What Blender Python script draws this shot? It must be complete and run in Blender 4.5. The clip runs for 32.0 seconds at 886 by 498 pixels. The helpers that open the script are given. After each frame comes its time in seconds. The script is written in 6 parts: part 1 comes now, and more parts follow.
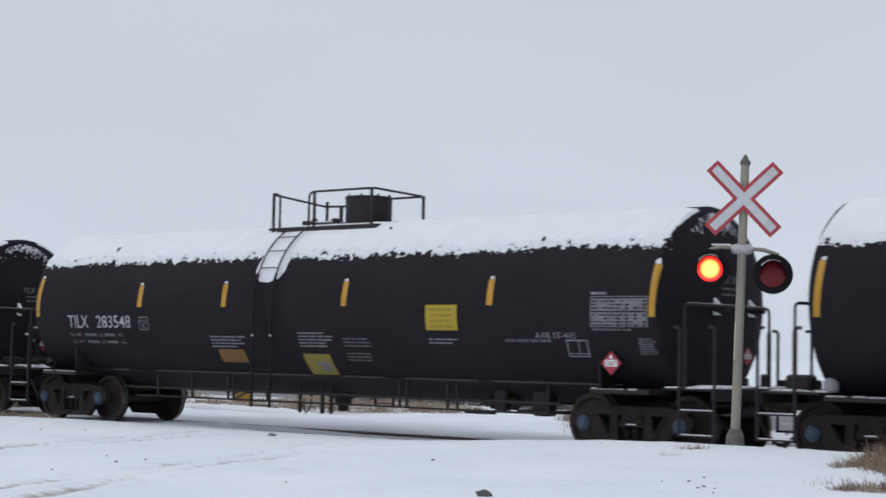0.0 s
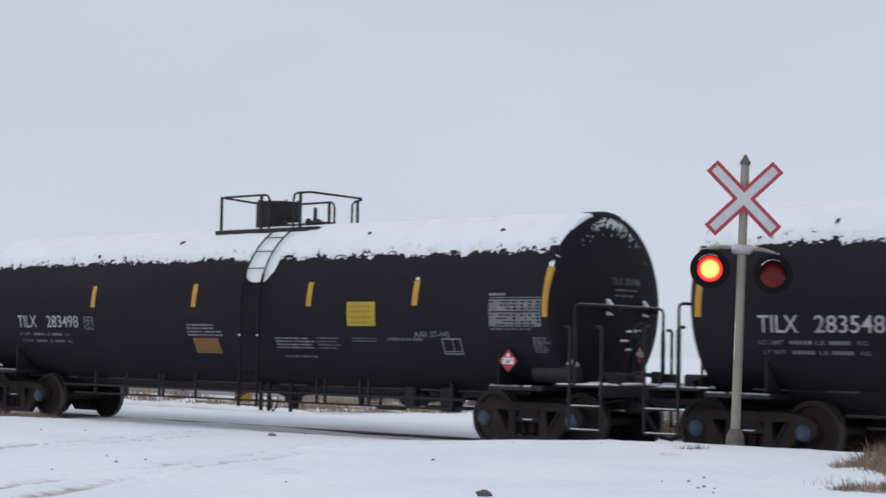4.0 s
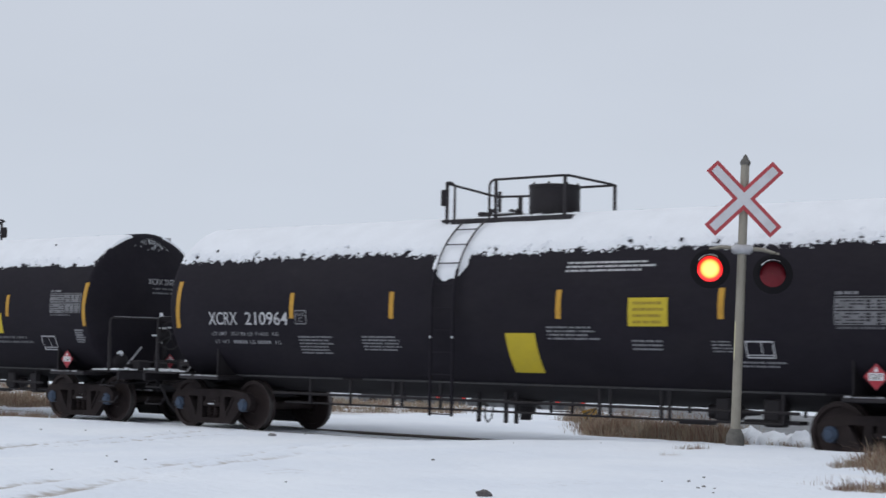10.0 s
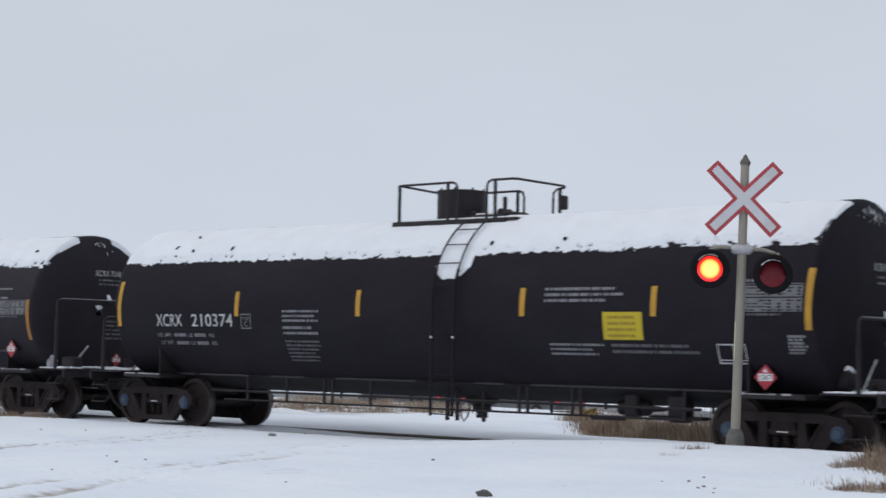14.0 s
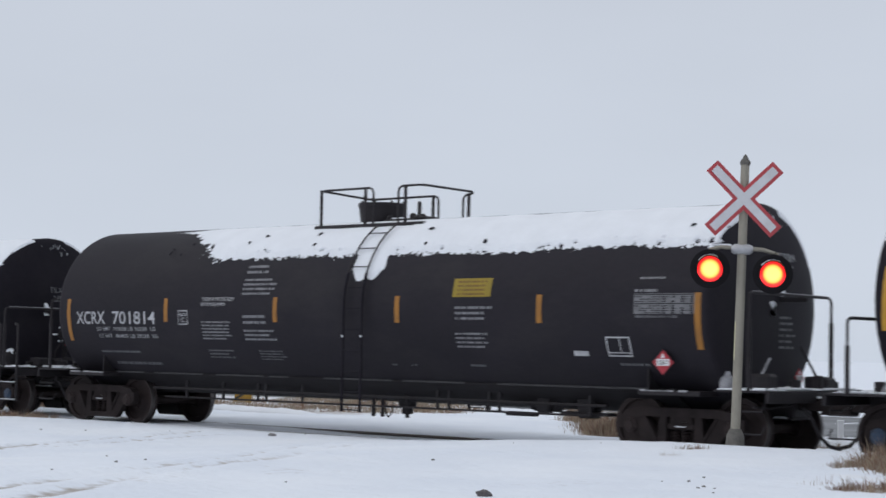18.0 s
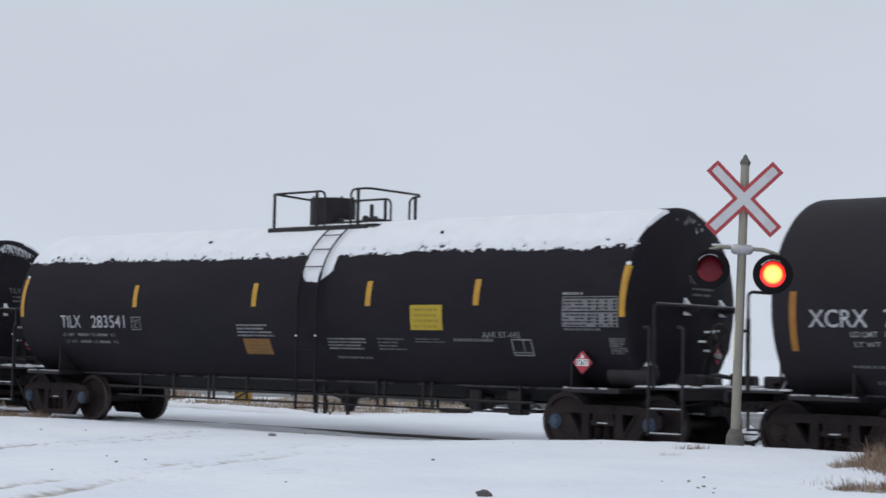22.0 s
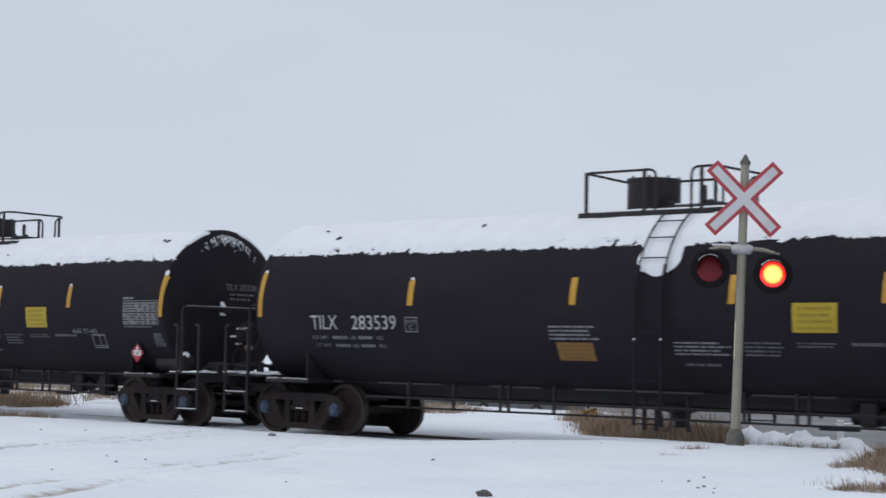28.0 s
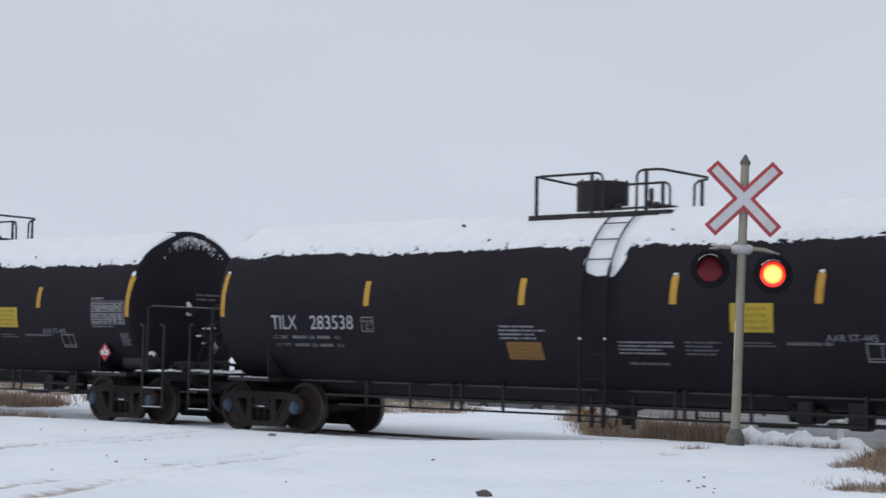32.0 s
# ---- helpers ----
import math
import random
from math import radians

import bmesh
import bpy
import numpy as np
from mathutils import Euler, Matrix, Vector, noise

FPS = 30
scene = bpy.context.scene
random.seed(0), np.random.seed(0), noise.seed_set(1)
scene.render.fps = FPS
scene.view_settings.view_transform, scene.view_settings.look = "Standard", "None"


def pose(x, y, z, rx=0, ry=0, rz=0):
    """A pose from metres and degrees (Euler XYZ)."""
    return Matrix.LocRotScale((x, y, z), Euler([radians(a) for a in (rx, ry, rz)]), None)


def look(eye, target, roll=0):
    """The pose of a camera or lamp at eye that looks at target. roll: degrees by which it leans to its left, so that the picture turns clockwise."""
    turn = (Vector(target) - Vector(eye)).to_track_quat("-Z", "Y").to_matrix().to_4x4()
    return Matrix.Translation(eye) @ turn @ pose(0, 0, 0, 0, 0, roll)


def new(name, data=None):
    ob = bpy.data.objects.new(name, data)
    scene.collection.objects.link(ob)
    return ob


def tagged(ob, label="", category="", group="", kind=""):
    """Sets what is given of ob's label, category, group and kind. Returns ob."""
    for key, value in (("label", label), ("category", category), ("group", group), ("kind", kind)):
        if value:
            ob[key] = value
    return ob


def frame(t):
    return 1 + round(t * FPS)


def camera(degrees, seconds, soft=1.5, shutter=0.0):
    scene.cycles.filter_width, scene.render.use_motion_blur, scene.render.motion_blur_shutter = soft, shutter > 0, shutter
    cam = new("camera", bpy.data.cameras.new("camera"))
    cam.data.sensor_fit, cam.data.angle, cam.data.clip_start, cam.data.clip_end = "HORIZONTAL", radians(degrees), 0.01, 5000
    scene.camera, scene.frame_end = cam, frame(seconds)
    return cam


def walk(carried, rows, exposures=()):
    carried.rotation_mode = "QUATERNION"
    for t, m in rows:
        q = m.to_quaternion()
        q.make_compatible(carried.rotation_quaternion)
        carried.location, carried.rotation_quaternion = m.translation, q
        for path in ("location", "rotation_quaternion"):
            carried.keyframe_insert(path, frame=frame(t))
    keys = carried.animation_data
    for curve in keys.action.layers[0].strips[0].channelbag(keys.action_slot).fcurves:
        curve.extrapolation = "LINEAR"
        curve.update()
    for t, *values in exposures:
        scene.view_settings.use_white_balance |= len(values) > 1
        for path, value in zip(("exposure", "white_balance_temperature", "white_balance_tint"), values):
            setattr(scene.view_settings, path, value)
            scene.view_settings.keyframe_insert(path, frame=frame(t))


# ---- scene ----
# One level-crossing seen from the roadside: the track runs along x (rail tops at z = 0), tank cars roll by towards +x.
EYE = (0.0, -23.07, 1.49)
AZ, PITCH, ROLL = radians(48.805), radians(3.398), 1.056
AIM = (EYE[0] - math.cos(AZ) * math.cos(PITCH), EYE[1] + math.sin(AZ) * math.cos(PITCH), EYE[2] + math.sin(PITCH))
cam = camera(28.39, 32.0, soft=1.6, shutter=0.4)
walk(cam, [(0.0, look(EYE, AIM, ROLL)), (32.0, look(EYE, AIM, ROLL))])

# ---- light: a high overcast over snow ----
SUN_EL, SUN_AZ = radians(38), radians(215)
world = bpy.data.worlds.new("overcast_sky")
scene.world = world
world.use_nodes = True
wn, wl = world.node_tree.nodes, world.node_tree.links
wn.clear()
w_out, w_bg = wn.new("ShaderNodeOutputWorld"), wn.new("ShaderNodeBackground")
w_sky = wn.new("ShaderNodeTexSky")
w_sky.sky_type, w_sky.sun_disc = "NISHITA", False
w_sky.sun_elevation, w_sky.sun_rotation = SUN_EL, SUN_AZ
w_grey = wn.new("ShaderNodeHueSaturation")
w_grey.inputs["Saturation"].default_value = 0.25
w_grey.inputs["Value"].default_value = 0.10
w_tc, w_sep, w_ramp = wn.new("ShaderNodeTexCoord"), wn.new("ShaderNodeSeparateXYZ"), wn.new("ShaderNodeValToRGB")
w_cloud = wn.new("ShaderNodeTexNoise")
w_cloud.inputs["Scale"].default_value = 2.2
w_cloud.inputs["Detail"].default_value = 5.0
w_mapc = wn.new("ShaderNodeMapping")
w_mapc.inputs["Scale"].default_value = (1.0, 1.0, 3.0)
ramp = w_ramp.color_ramp
ramp.elements[0].position, ramp.elements[0].color = 0.0, (0.625, 0.69, 0.798, 1)
ramp.elements[1].position, ramp.elements[1].color = 1.0, (0.80, 0.845, 0.915, 1)
mid = ramp.elements.new(0.22)
mid.color = (0.594, 0.645, 0.738, 1)
mid2 = ramp.elements.new(0.5)
mid2.color = (0.645, 0.69, 0.77, 1)
w_mix, w_var = wn.new("ShaderNodeMixRGB"), wn.new("ShaderNodeMixRGB")
w_mix.inputs["Fac"].default_value = 0.90
w_var.blend_type = "MULTIPLY"
w_var.inputs["Fac"].default_value = 1.0
w_cr = wn.new("ShaderNodeMapRange")
w_cr.inputs["From Min"].default_value, w_cr.inputs["From Max"].default_value = 0.3, 0.7
w_cr.inputs["To Min"].default_value, w_cr.inputs["To Max"].default_value = 0.965, 1.035
wl.new(w_tc.outputs["Generated"], w_sep.inputs[0])
wl.new(w_sep.outputs["Z"], w_ramp.inputs["Fac"])
wl.new(w_tc.outputs["Generated"], w_mapc.inputs["Vector"])
wl.new(w_mapc.outputs[0], w_cloud.inputs["Vector"])
wl.new(w_cloud.outputs["Fac"], w_cr.inputs["Value"])
wl.new(w_sky.outputs[0], w_grey.inputs["Color"])
wl.new(w_grey.outputs[0], w_mix.inputs["Color1"])
wl.new(w_ramp.outputs[0], w_mix.inputs["Color2"])
wl.new(w_mix.outputs[0], w_var.inputs["Color1"])
wl.new(w_cr.outputs[0], w_var.inputs["Color2"])
wl.new(w_var.outputs[0], w_bg.inputs["Color"])
w_bg.inputs["Strength"].default_value = 1.0
wl.new(w_bg.outputs[0], w_out.inputs["Surface"])
sun = new("sun", bpy.data.lights.new("sun", "SUN"))
sun.data.energy, sun.data.angle, sun.data.color = 0.5, radians(40), (1.0, 0.97, 0.93)
sun.matrix_world = look((math.sin(SUN_AZ) * 50, math.cos(SUN_AZ) * 50, 45), (0, 0, 0))


# ---- materials ----
def material(name, colour, rough=0.6, metal=0.0, vary=0.25, scale=6.0, fine=60.0, bump=0.0, bump_scale=80.0,
             dirt=None, dirt_amount=0.35, dirt_scale=1.5, spec=0.5, stretch=(1, 1, 1)):
    """Principled surface with mottling at two scales, optional dirt blotches and fine relief."""
    m = bpy.data.materials.new(name)
    m.use_nodes = True
    n, l = m.node_tree.nodes, m.node_tree.links
    b = n["Principled BSDF"]
    b.inputs["Metallic"].default_value = metal
    b.inputs["Specular IOR Level"].default_value = spec
    tc, mp = n.new("ShaderNodeTexCoord"), n.new("ShaderNodeMapping")
    mp.inputs["Scale"].default_value = stretch
    l.new(tc.outputs["Object"], mp.inputs["Vector"])
    big, small = n.new("ShaderNodeTexNoise"), n.new("ShaderNodeTexNoise")
    big.inputs["Scale"].default_value, big.inputs["Detail"].default_value = scale, 5.0
    small.inputs["Scale"].default_value, small.inputs["Detail"].default_value = fine, 3.0
    for t in (big, small):
        l.new(mp.outputs[0], t.inputs["Vector"])
    add = n.new("ShaderNodeMath")
    add.operation = "MULTIPLY_ADD"
    l.new(small.outputs["Fac"], add.inputs[0])
    add.inputs[1].default_value = 0.45
    l.new(big.outputs["Fac"], add.inputs[2])
    rng = n.new("ShaderNodeMapRange")
    rng.inputs["From Min"].default_value, rng.inputs["From Max"].default_value = 0.45, 1.0
    rng.inputs["To Min"].default_value, rng.inputs["To Max"].default_value = 1 - vary, 1 + vary
    l.new(add.outputs[0], rng.inputs["Value"])
    mul = n.new("ShaderNodeMixRGB")
    mul.blend_type, mul.inputs["Fac"].default_value = "MULTIPLY", 1.0
    mul.inputs["Color1"].default_value = (*colour, 1)
    l.new(rng.outputs[0], mul.inputs["Color2"])
    out = mul.outputs[0]
    if dirt:
        dn, dr, dm = n.new("ShaderNodeTexNoise"), n.new("ShaderNodeMapRange"), n.new("ShaderNodeMixRGB")
        dn.inputs["Scale"].default_value, dn.inputs["Detail"].default_value = dirt_scale, 8.0
        dn.inputs["Roughness"].default_value = 0.7
        l.new(mp.outputs[0], dn.inputs["Vector"])
        dr.inputs["From Min"].default_value, dr.inputs["From Max"].default_value = 0.48, 0.75
        dr.inputs["To Max"].default_value = dirt_amount
        l.new(dn.outputs["Fac"], dr.inputs["Value"])
        l.new(dr.outputs[0], dm.inputs["Fac"])
        l.new(out, dm.inputs["Color1"])
        dm.inputs["Color2"].default_value = (*dirt, 1)
        out = dm.outputs[0]
    l.new(out, b.inputs["Base Color"])
    rr = n.new("ShaderNodeMapRange")
    rr.inputs["To Min"].default_value, rr.inputs["To Max"].default_value = max(rough - 0.12, 0.02), min(rough + 0.12, 1.0)
    l.new(big.outputs["Fac"], rr.inputs["Value"])
    l.new(rr.outputs[0], b.inputs["Roughness"])
    if bump:
        bn, bp = n.new("ShaderNodeTexNoise"), n.new("ShaderNodeBump")
        bn.inputs["Scale"].default_value, bn.inputs["Detail"].default_value = bump_scale, 4.0
        l.new(mp.outputs[0], bn.inputs["Vector"])
        bp.inputs["Strength"].default_value, bp.inputs["Distance"].default_value = bump, 0.01
        l.new(bn.outputs["Fac"], bp.inputs["Height"])
        l.new(bp.outputs[0], b.inputs["Normal"])
    return m


TANK = material("black_tank_paint", (0.0180, 0.0160, 0.0212), 0.66, vary=0.18, scale=1.2, fine=14, dirt=(0.045, 0.042, 0.042),
                dirt_amount=0.22, dirt_scale=0.9, bump=0.05, bump_scale=3.0, spec=0.07, stretch=(0.5, 1, 1))
GREY_TANK = material("weathered_black_tank_paint", (0.0205, 0.0182, 0.0235), 0.65, vary=0.2, scale=1.0, fine=18, dirt=(0.06, 0.056, 0.055),
                     dirt_amount=0.25, dirt_scale=0.8, bump=0.05, bump_scale=3.0, spec=0.15, stretch=(0.5, 1, 1))
STEEL = material("black_painted_steel", (0.026, 0.023, 0.026), 0.55, vary=0.3, scale=4, fine=40, dirt=(0.03, 0.025, 0.023), dirt_amount=0.35, spec=0.2)
CAST = material("rusty_cast_steel", (0.027, 0.0215, 0.022), 0.85, vary=0.4, scale=5, fine=50, bump=0.3, dirt=(0.04, 0.03, 0.028), dirt_amount=0.5, spec=0.12)
WHEEL = material("dark_oily_wheel_steel", (0.032, 0.023, 0.023), 0.6, metal=0.1, vary=0.3, scale=5, fine=40, dirt=(0.035, 0.024, 0.021), dirt_amount=0.5, spec=0.2)
TREAD = material("polished_wheel_rim", (0.10, 0.09, 0.088), 0.45, metal=0.7, vary=0.25, scale=6, fine=50)
BLUE = material("blue_bearing_cap_paint", (0.030, 0.054, 0.098), 0.55, vary=0.3, scale=12, fine=60, dirt=(0.05, 0.045, 0.04), dirt_amount=0.7, dirt_scale=9)
SNOW_CAP = material("settled_snow", (0.785, 0.805, 0.845), 0.85, vary=0.04, scale=2.5, fine=25, bump=0.35, bump_scale=22, spec=0.2)
DUSTED_LIT = material("grey_snow_dust_and_lit_steel", (0.34, 0.34, 0.36), 0.85, vary=0.4, scale=7, fine=40)
PALE_LAP = material("faint_pale_line_on_paint", (0.055, 0.054, 0.058), 0.85, vary=0.45, scale=6, fine=40)
ORANGE = material("orange_reflective_tape", (0.50, 0.265, 0.018), 0.5, vary=0.12, scale=5, fine=60, dirt=(0.25, 0.13, 0.03), dirt_amount=0.35, dirt_scale=4)
BRIGHT_YELLOW = material("fresh_yellow_sheet", (0.50, 0.385, 0.012), 0.55, vary=0.08, scale=6, fine=60)
DUN = material("dulled_yellow_sheet", (0.27, 0.19, 0.012), 0.6, vary=0.15, scale=6, fine=60)
DULL_ORANGE = material("dulled_orange_tape", (0.33, 0.14, 0.016), 0.55, vary=0.15, scale=5, fine=60, dirt=(0.18, 0.08, 0.02), dirt_amount=0.4, dirt_scale=4)
YELLOW = material("yellow_placard_sheet", (0.40, 0.29, 0.014), 0.55, vary=0.12, scale=6, fine=60, dirt=(0.4, 0.3, 0.05), dirt_amount=0.3, dirt_scale=4)
OCHRE = material("weathered_yellow_sheet", (0.24, 0.185, 0.03), 0.65, vary=0.2, scale=6, fine=40, dirt=(0.2, 0.18, 0.08), dirt_amount=0.5, dirt_scale=5)
AMBER = material("faded_orange_placard_sheet", (0.20, 0.095, 0.020), 0.65, vary=0.2, scale=8, fine=60, dirt=(0.18, 0.1, 0.04), dirt_amount=0.5, dirt_scale=6)
BELLY = material("sooty_black_jacket_sheet", (0.025, 0.023, 0.026), 0.7, vary=0.25, scale=1.5, fine=16, dirt=(0.05, 0.046, 0.045), dirt_amount=0.3, dirt_scale=1.2, spec=0.12, stretch=(0.4, 1, 1))
LETTER = material("weathered_white_lettering", (0.45, 0.45, 0.47), 0.6, vary=0.25, scale=5, fine=40)
DIM_LETTER = material("dulled_white_lettering", (0.35, 0.35, 0.37), 0.6, vary=0.3, scale=5, fine=40)
SMALLPRINT = material("dull_white_stencil", (0.20, 0.20, 0.215), 0.65, vary=0.3, scale=8, fine=50)
PLAIN = material("clear_white_stencil", (0.30, 0.30, 0.315), 0.62, vary=0.25, scale=8, fine=50)
WORN = material("worn_white_stencil", (0.15, 0.15, 0.16), 0.65, vary=0.35, scale=8, fine=50)
TABLE = material("worn_grey_stencil_panel", (0.155, 0.155, 0.165), 0.65, vary=0.3, scale=8, fine=50)
FADED = material("faded_white_stencil", (0.10, 0.10, 0.11), 0.65, vary=0.35, scale=8, fine=50)
AMBER_SHEET = material("weathered_amber_sheet", (0.34, 0.19, 0.02), 0.6, vary=0.2, scale=8, fine=60)
INK = material("black_ink", (0.035, 0.03, 0.022), 0.6, vary=0.2, scale=20)
DULLYELLOW = material("worn_yellow_print", (0.27, 0.19, 0.012), 0.6, vary=0.3, scale=20)
BROWNINK = material("brown_print", (0.15, 0.075, 0.015), 0.65, vary=0.25, scale=20)
RED = material("red_placard_sheet", (0.37, 0.022, 0.038), 0.5, vary=0.2, scale=8)
WHITE = material("white_sheet", (0.72, 0.72, 0.74), 0.5, vary=0.08, scale=6)
SIGN_WHITE = material("crossbuck_white_sheeting", (0.60, 0.60, 0.63), 0.45, vary=0.08, scale=4, fine=40, dirt=(0.4, 0.38, 0.36), dirt_amount=0.3, dirt_scale=3)
SIGN_RED = material("crossbuck_red_border", (0.42, 0.05, 0.06), 0.45, vary=0.12, scale=6)
GALV = material("weathered_aluminium_mast", (0.29, 0.268, 0.222), 0.55, metal=0.25, vary=0.2, scale=3, fine=40, dirt=(0.22, 0.2, 0.17), dirt_amount=0.5, dirt_scale=5, stretch=(1, 1, 0.4))
ALU = material("cast_aluminium_fitting", (0.42, 0.42, 0.44), 0.45, metal=0.5, vary=0.15, scale=8)
LAMP_BLACK = material("matt_black_lamp_background", (0.007, 0.006, 0.008), 0.6, vary=0.25, scale=8, spec=0.15)
LENS_DARK = material("unlit_red_lens", (0.155, 0.009, 0.016), 0.35, vary=0.15, scale=14, spec=0.3)
TAPE = material("pale_reflective_tape", (0.62, 0.58, 0.36), 0.5, vary=0.12, scale=8)
CONCRETE = material("stained_concrete_footing", (0.115, 0.108, 0.098), 0.85, vary=0.35, scale=12, fine=50, bump=0.3, dirt=(0.14, 0.12, 0.1), dirt_amount=0.5)
RAIL = material("worn_rail_steel", (0.12, 0.10, 0.09), 0.5, metal=0.6, vary=0.3, scale=4)
STONE = material("dark_fieldstone", (0.10, 0.09, 0.092), 0.85, vary=0.35, scale=14, bump=0.5, bump_scale=40)
CLOD = material("frosted_dirt_clod", (0.21, 0.20, 0.20), 0.9, vary=0.4, scale=20, bump=0.5, bump_scale=40)
GREYGRASS = material("bleached_dead_grass", (0.30, 0.26, 0.20), 0.9, vary=0.3, scale=3.0, fine=20)
STRAW = material("dry_prairie_grass", (0.33, 0.255, 0.18), 0.85, vary=0.35, scale=3.0, fine=20)
RUSSET = material("russet_dead_weeds", (0.215, 0.125, 0.088), 0.85, vary=0.35, scale=2.5, fine=20)
ASPHALT = material("grey_winter_asphalt", (0.155, 0.16, 0.17), 0.85, vary=0.15, scale=0.8, fine=20, dirt=(0.45, 0.46, 0.48), dirt_amount=0.5, dirt_scale=0.5)


def glow(name, colour, strength):
    m = bpy.data.materials.new(name)
    m.use_nodes = True
    n, l = m.node_tree.nodes, m.node_tree.links
    b = n["Principled BSDF"]
    b.inputs["Base Color"].default_value = (0.5, 0.05, 0.04, 1)
    b.inputs["Emission Color"].default_value = (*colour, 1)
    b.inputs["Emission Strength"].default_value = strength
    return m


def lit_lens():
    """A burning lamp behind a red lens: hot in the middle, deep red towards the rim."""
    m = glow("lit_lens", (1, 0, 0), 1.7)
    n, l = m.node_tree.nodes, m.node_tree.links
    tc, flat, far, rmp = n.new("ShaderNodeTexCoord"), n.new("ShaderNodeMapping"), n.new("ShaderNodeVectorMath"), n.new("ShaderNodeValToRGB")
    flat.inputs["Scale"].default_value = (1, 0, 1)
    far.operation = "LENGTH"
    l.new(tc.outputs["Object"], flat.inputs["Vector"])
    l.new(flat.outputs[0], far.inputs[0])
    l.new(far.outputs["Value"], rmp.inputs["Fac"])
    c = rmp.color_ramp
    c.elements[0].position, c.elements[0].color = 0.075, (1.0, 0.60, 0.17, 1)
    c.elements[1].position, c.elements[1].color = 0.168, (0.80, 0.006, 0.012, 1)
    for at, col in ((0.112, (1.0, 0.46, 0.07, 1)), (0.130, (1.0, 0.09, 0.015, 1)), (0.142, (1.0, 0.012, 0.016, 1))):
        c.elements.new(at).color = col
    l.new(rmp.outputs[0], n["Principled BSDF"].inputs["Emission Color"])
    return m


LENS_LIT = lit_lens()
HOOD_LIT = glow("tail_light_glow", (1.0, 0.05, 0.05), 0.35)


def snow_ground_material():
    """Trampled roadside snow: white, bluish in random patches, with relief; the attribute 'dirt' mixes in brown road
    dirt and, along the rails, painted shade.
    """
    m = bpy.data.materials.new("roadside_snow")
    m.use_nodes = True
    n, l = m.node_tree.nodes, m.node_tree.links
    b = n["Principled BSDF"]
    b.inputs["Roughness"].default_value = 0.8
    b.inputs["Specular IOR Level"].default_value = 0.2
    tc = n.new("ShaderNodeTexCoord")
    at = n.new("ShaderNodeAttribute")
    at.attribute_name = "dirt"
    noise_a, noise_b = n.new("ShaderNodeTexNoise"), n.new("ShaderNodeTexNoise")
    noise_a.inputs["Scale"].default_value, noise_a.inputs["Detail"].default_value = 0.5, 6.0
    noise_b.inputs["Scale"].default_value, noise_b.inputs["Detail"].default_value = 7.0, 6.0
    for t in (noise_a, noise_b):
        l.new(tc.outputs["Object"], t.inputs["Vector"])
    tone = n.new("ShaderNodeValToRGB")
    tone.color_ramp.elements[0].position, tone.color_ramp.elements[0].color = 0.3, (0.76, 0.80, 0.87, 1)
    tone.color_ramp.elements[1].position, tone.color_ramp.elements[1].color = 0.7, (0.84, 0.87, 0.92, 1)
    l.new(noise_a.outputs["Fac"], tone.inputs["Fac"])
    thr = n.new("ShaderNodeMath")
    thr.operation = "SUBTRACT"
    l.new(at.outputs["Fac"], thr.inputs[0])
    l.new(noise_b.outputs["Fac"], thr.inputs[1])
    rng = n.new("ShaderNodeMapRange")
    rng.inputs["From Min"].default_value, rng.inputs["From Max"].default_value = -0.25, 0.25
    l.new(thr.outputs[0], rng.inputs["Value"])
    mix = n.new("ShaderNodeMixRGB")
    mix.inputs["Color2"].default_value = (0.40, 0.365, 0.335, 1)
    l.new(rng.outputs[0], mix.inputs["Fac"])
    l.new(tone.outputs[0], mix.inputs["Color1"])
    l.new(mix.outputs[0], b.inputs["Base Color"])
    bp = n.new("ShaderNodeBump")
    bp.inputs["Strength"].default_value, bp.inputs["Distance"].default_value = 0.9, 0.03
    noise_c, rel = n.new("ShaderNodeTexNoise"), n.new("ShaderNodeMath")
    noise_c.inputs["Scale"].default_value, noise_c.inputs["Detail"].default_value = 1.6, 9.0
    noise_c.inputs["Roughness"].default_value = 0.66
    l.new(tc.outputs["Object"], noise_c.inputs["Vector"])
    rel.operation = "MULTIPLY_ADD"
    rel.inputs[1].default_value = 1.6
    l.new(noise_c.outputs["Fac"], rel.inputs[0])
    l.new(noise_b.outputs["Fac"], rel.inputs[2])
    l.new(rel.outputs[0], bp.inputs["Height"])
    l.new(bp.outputs[0], b.inputs["Normal"])
    return m


SNOW = snow_ground_material()


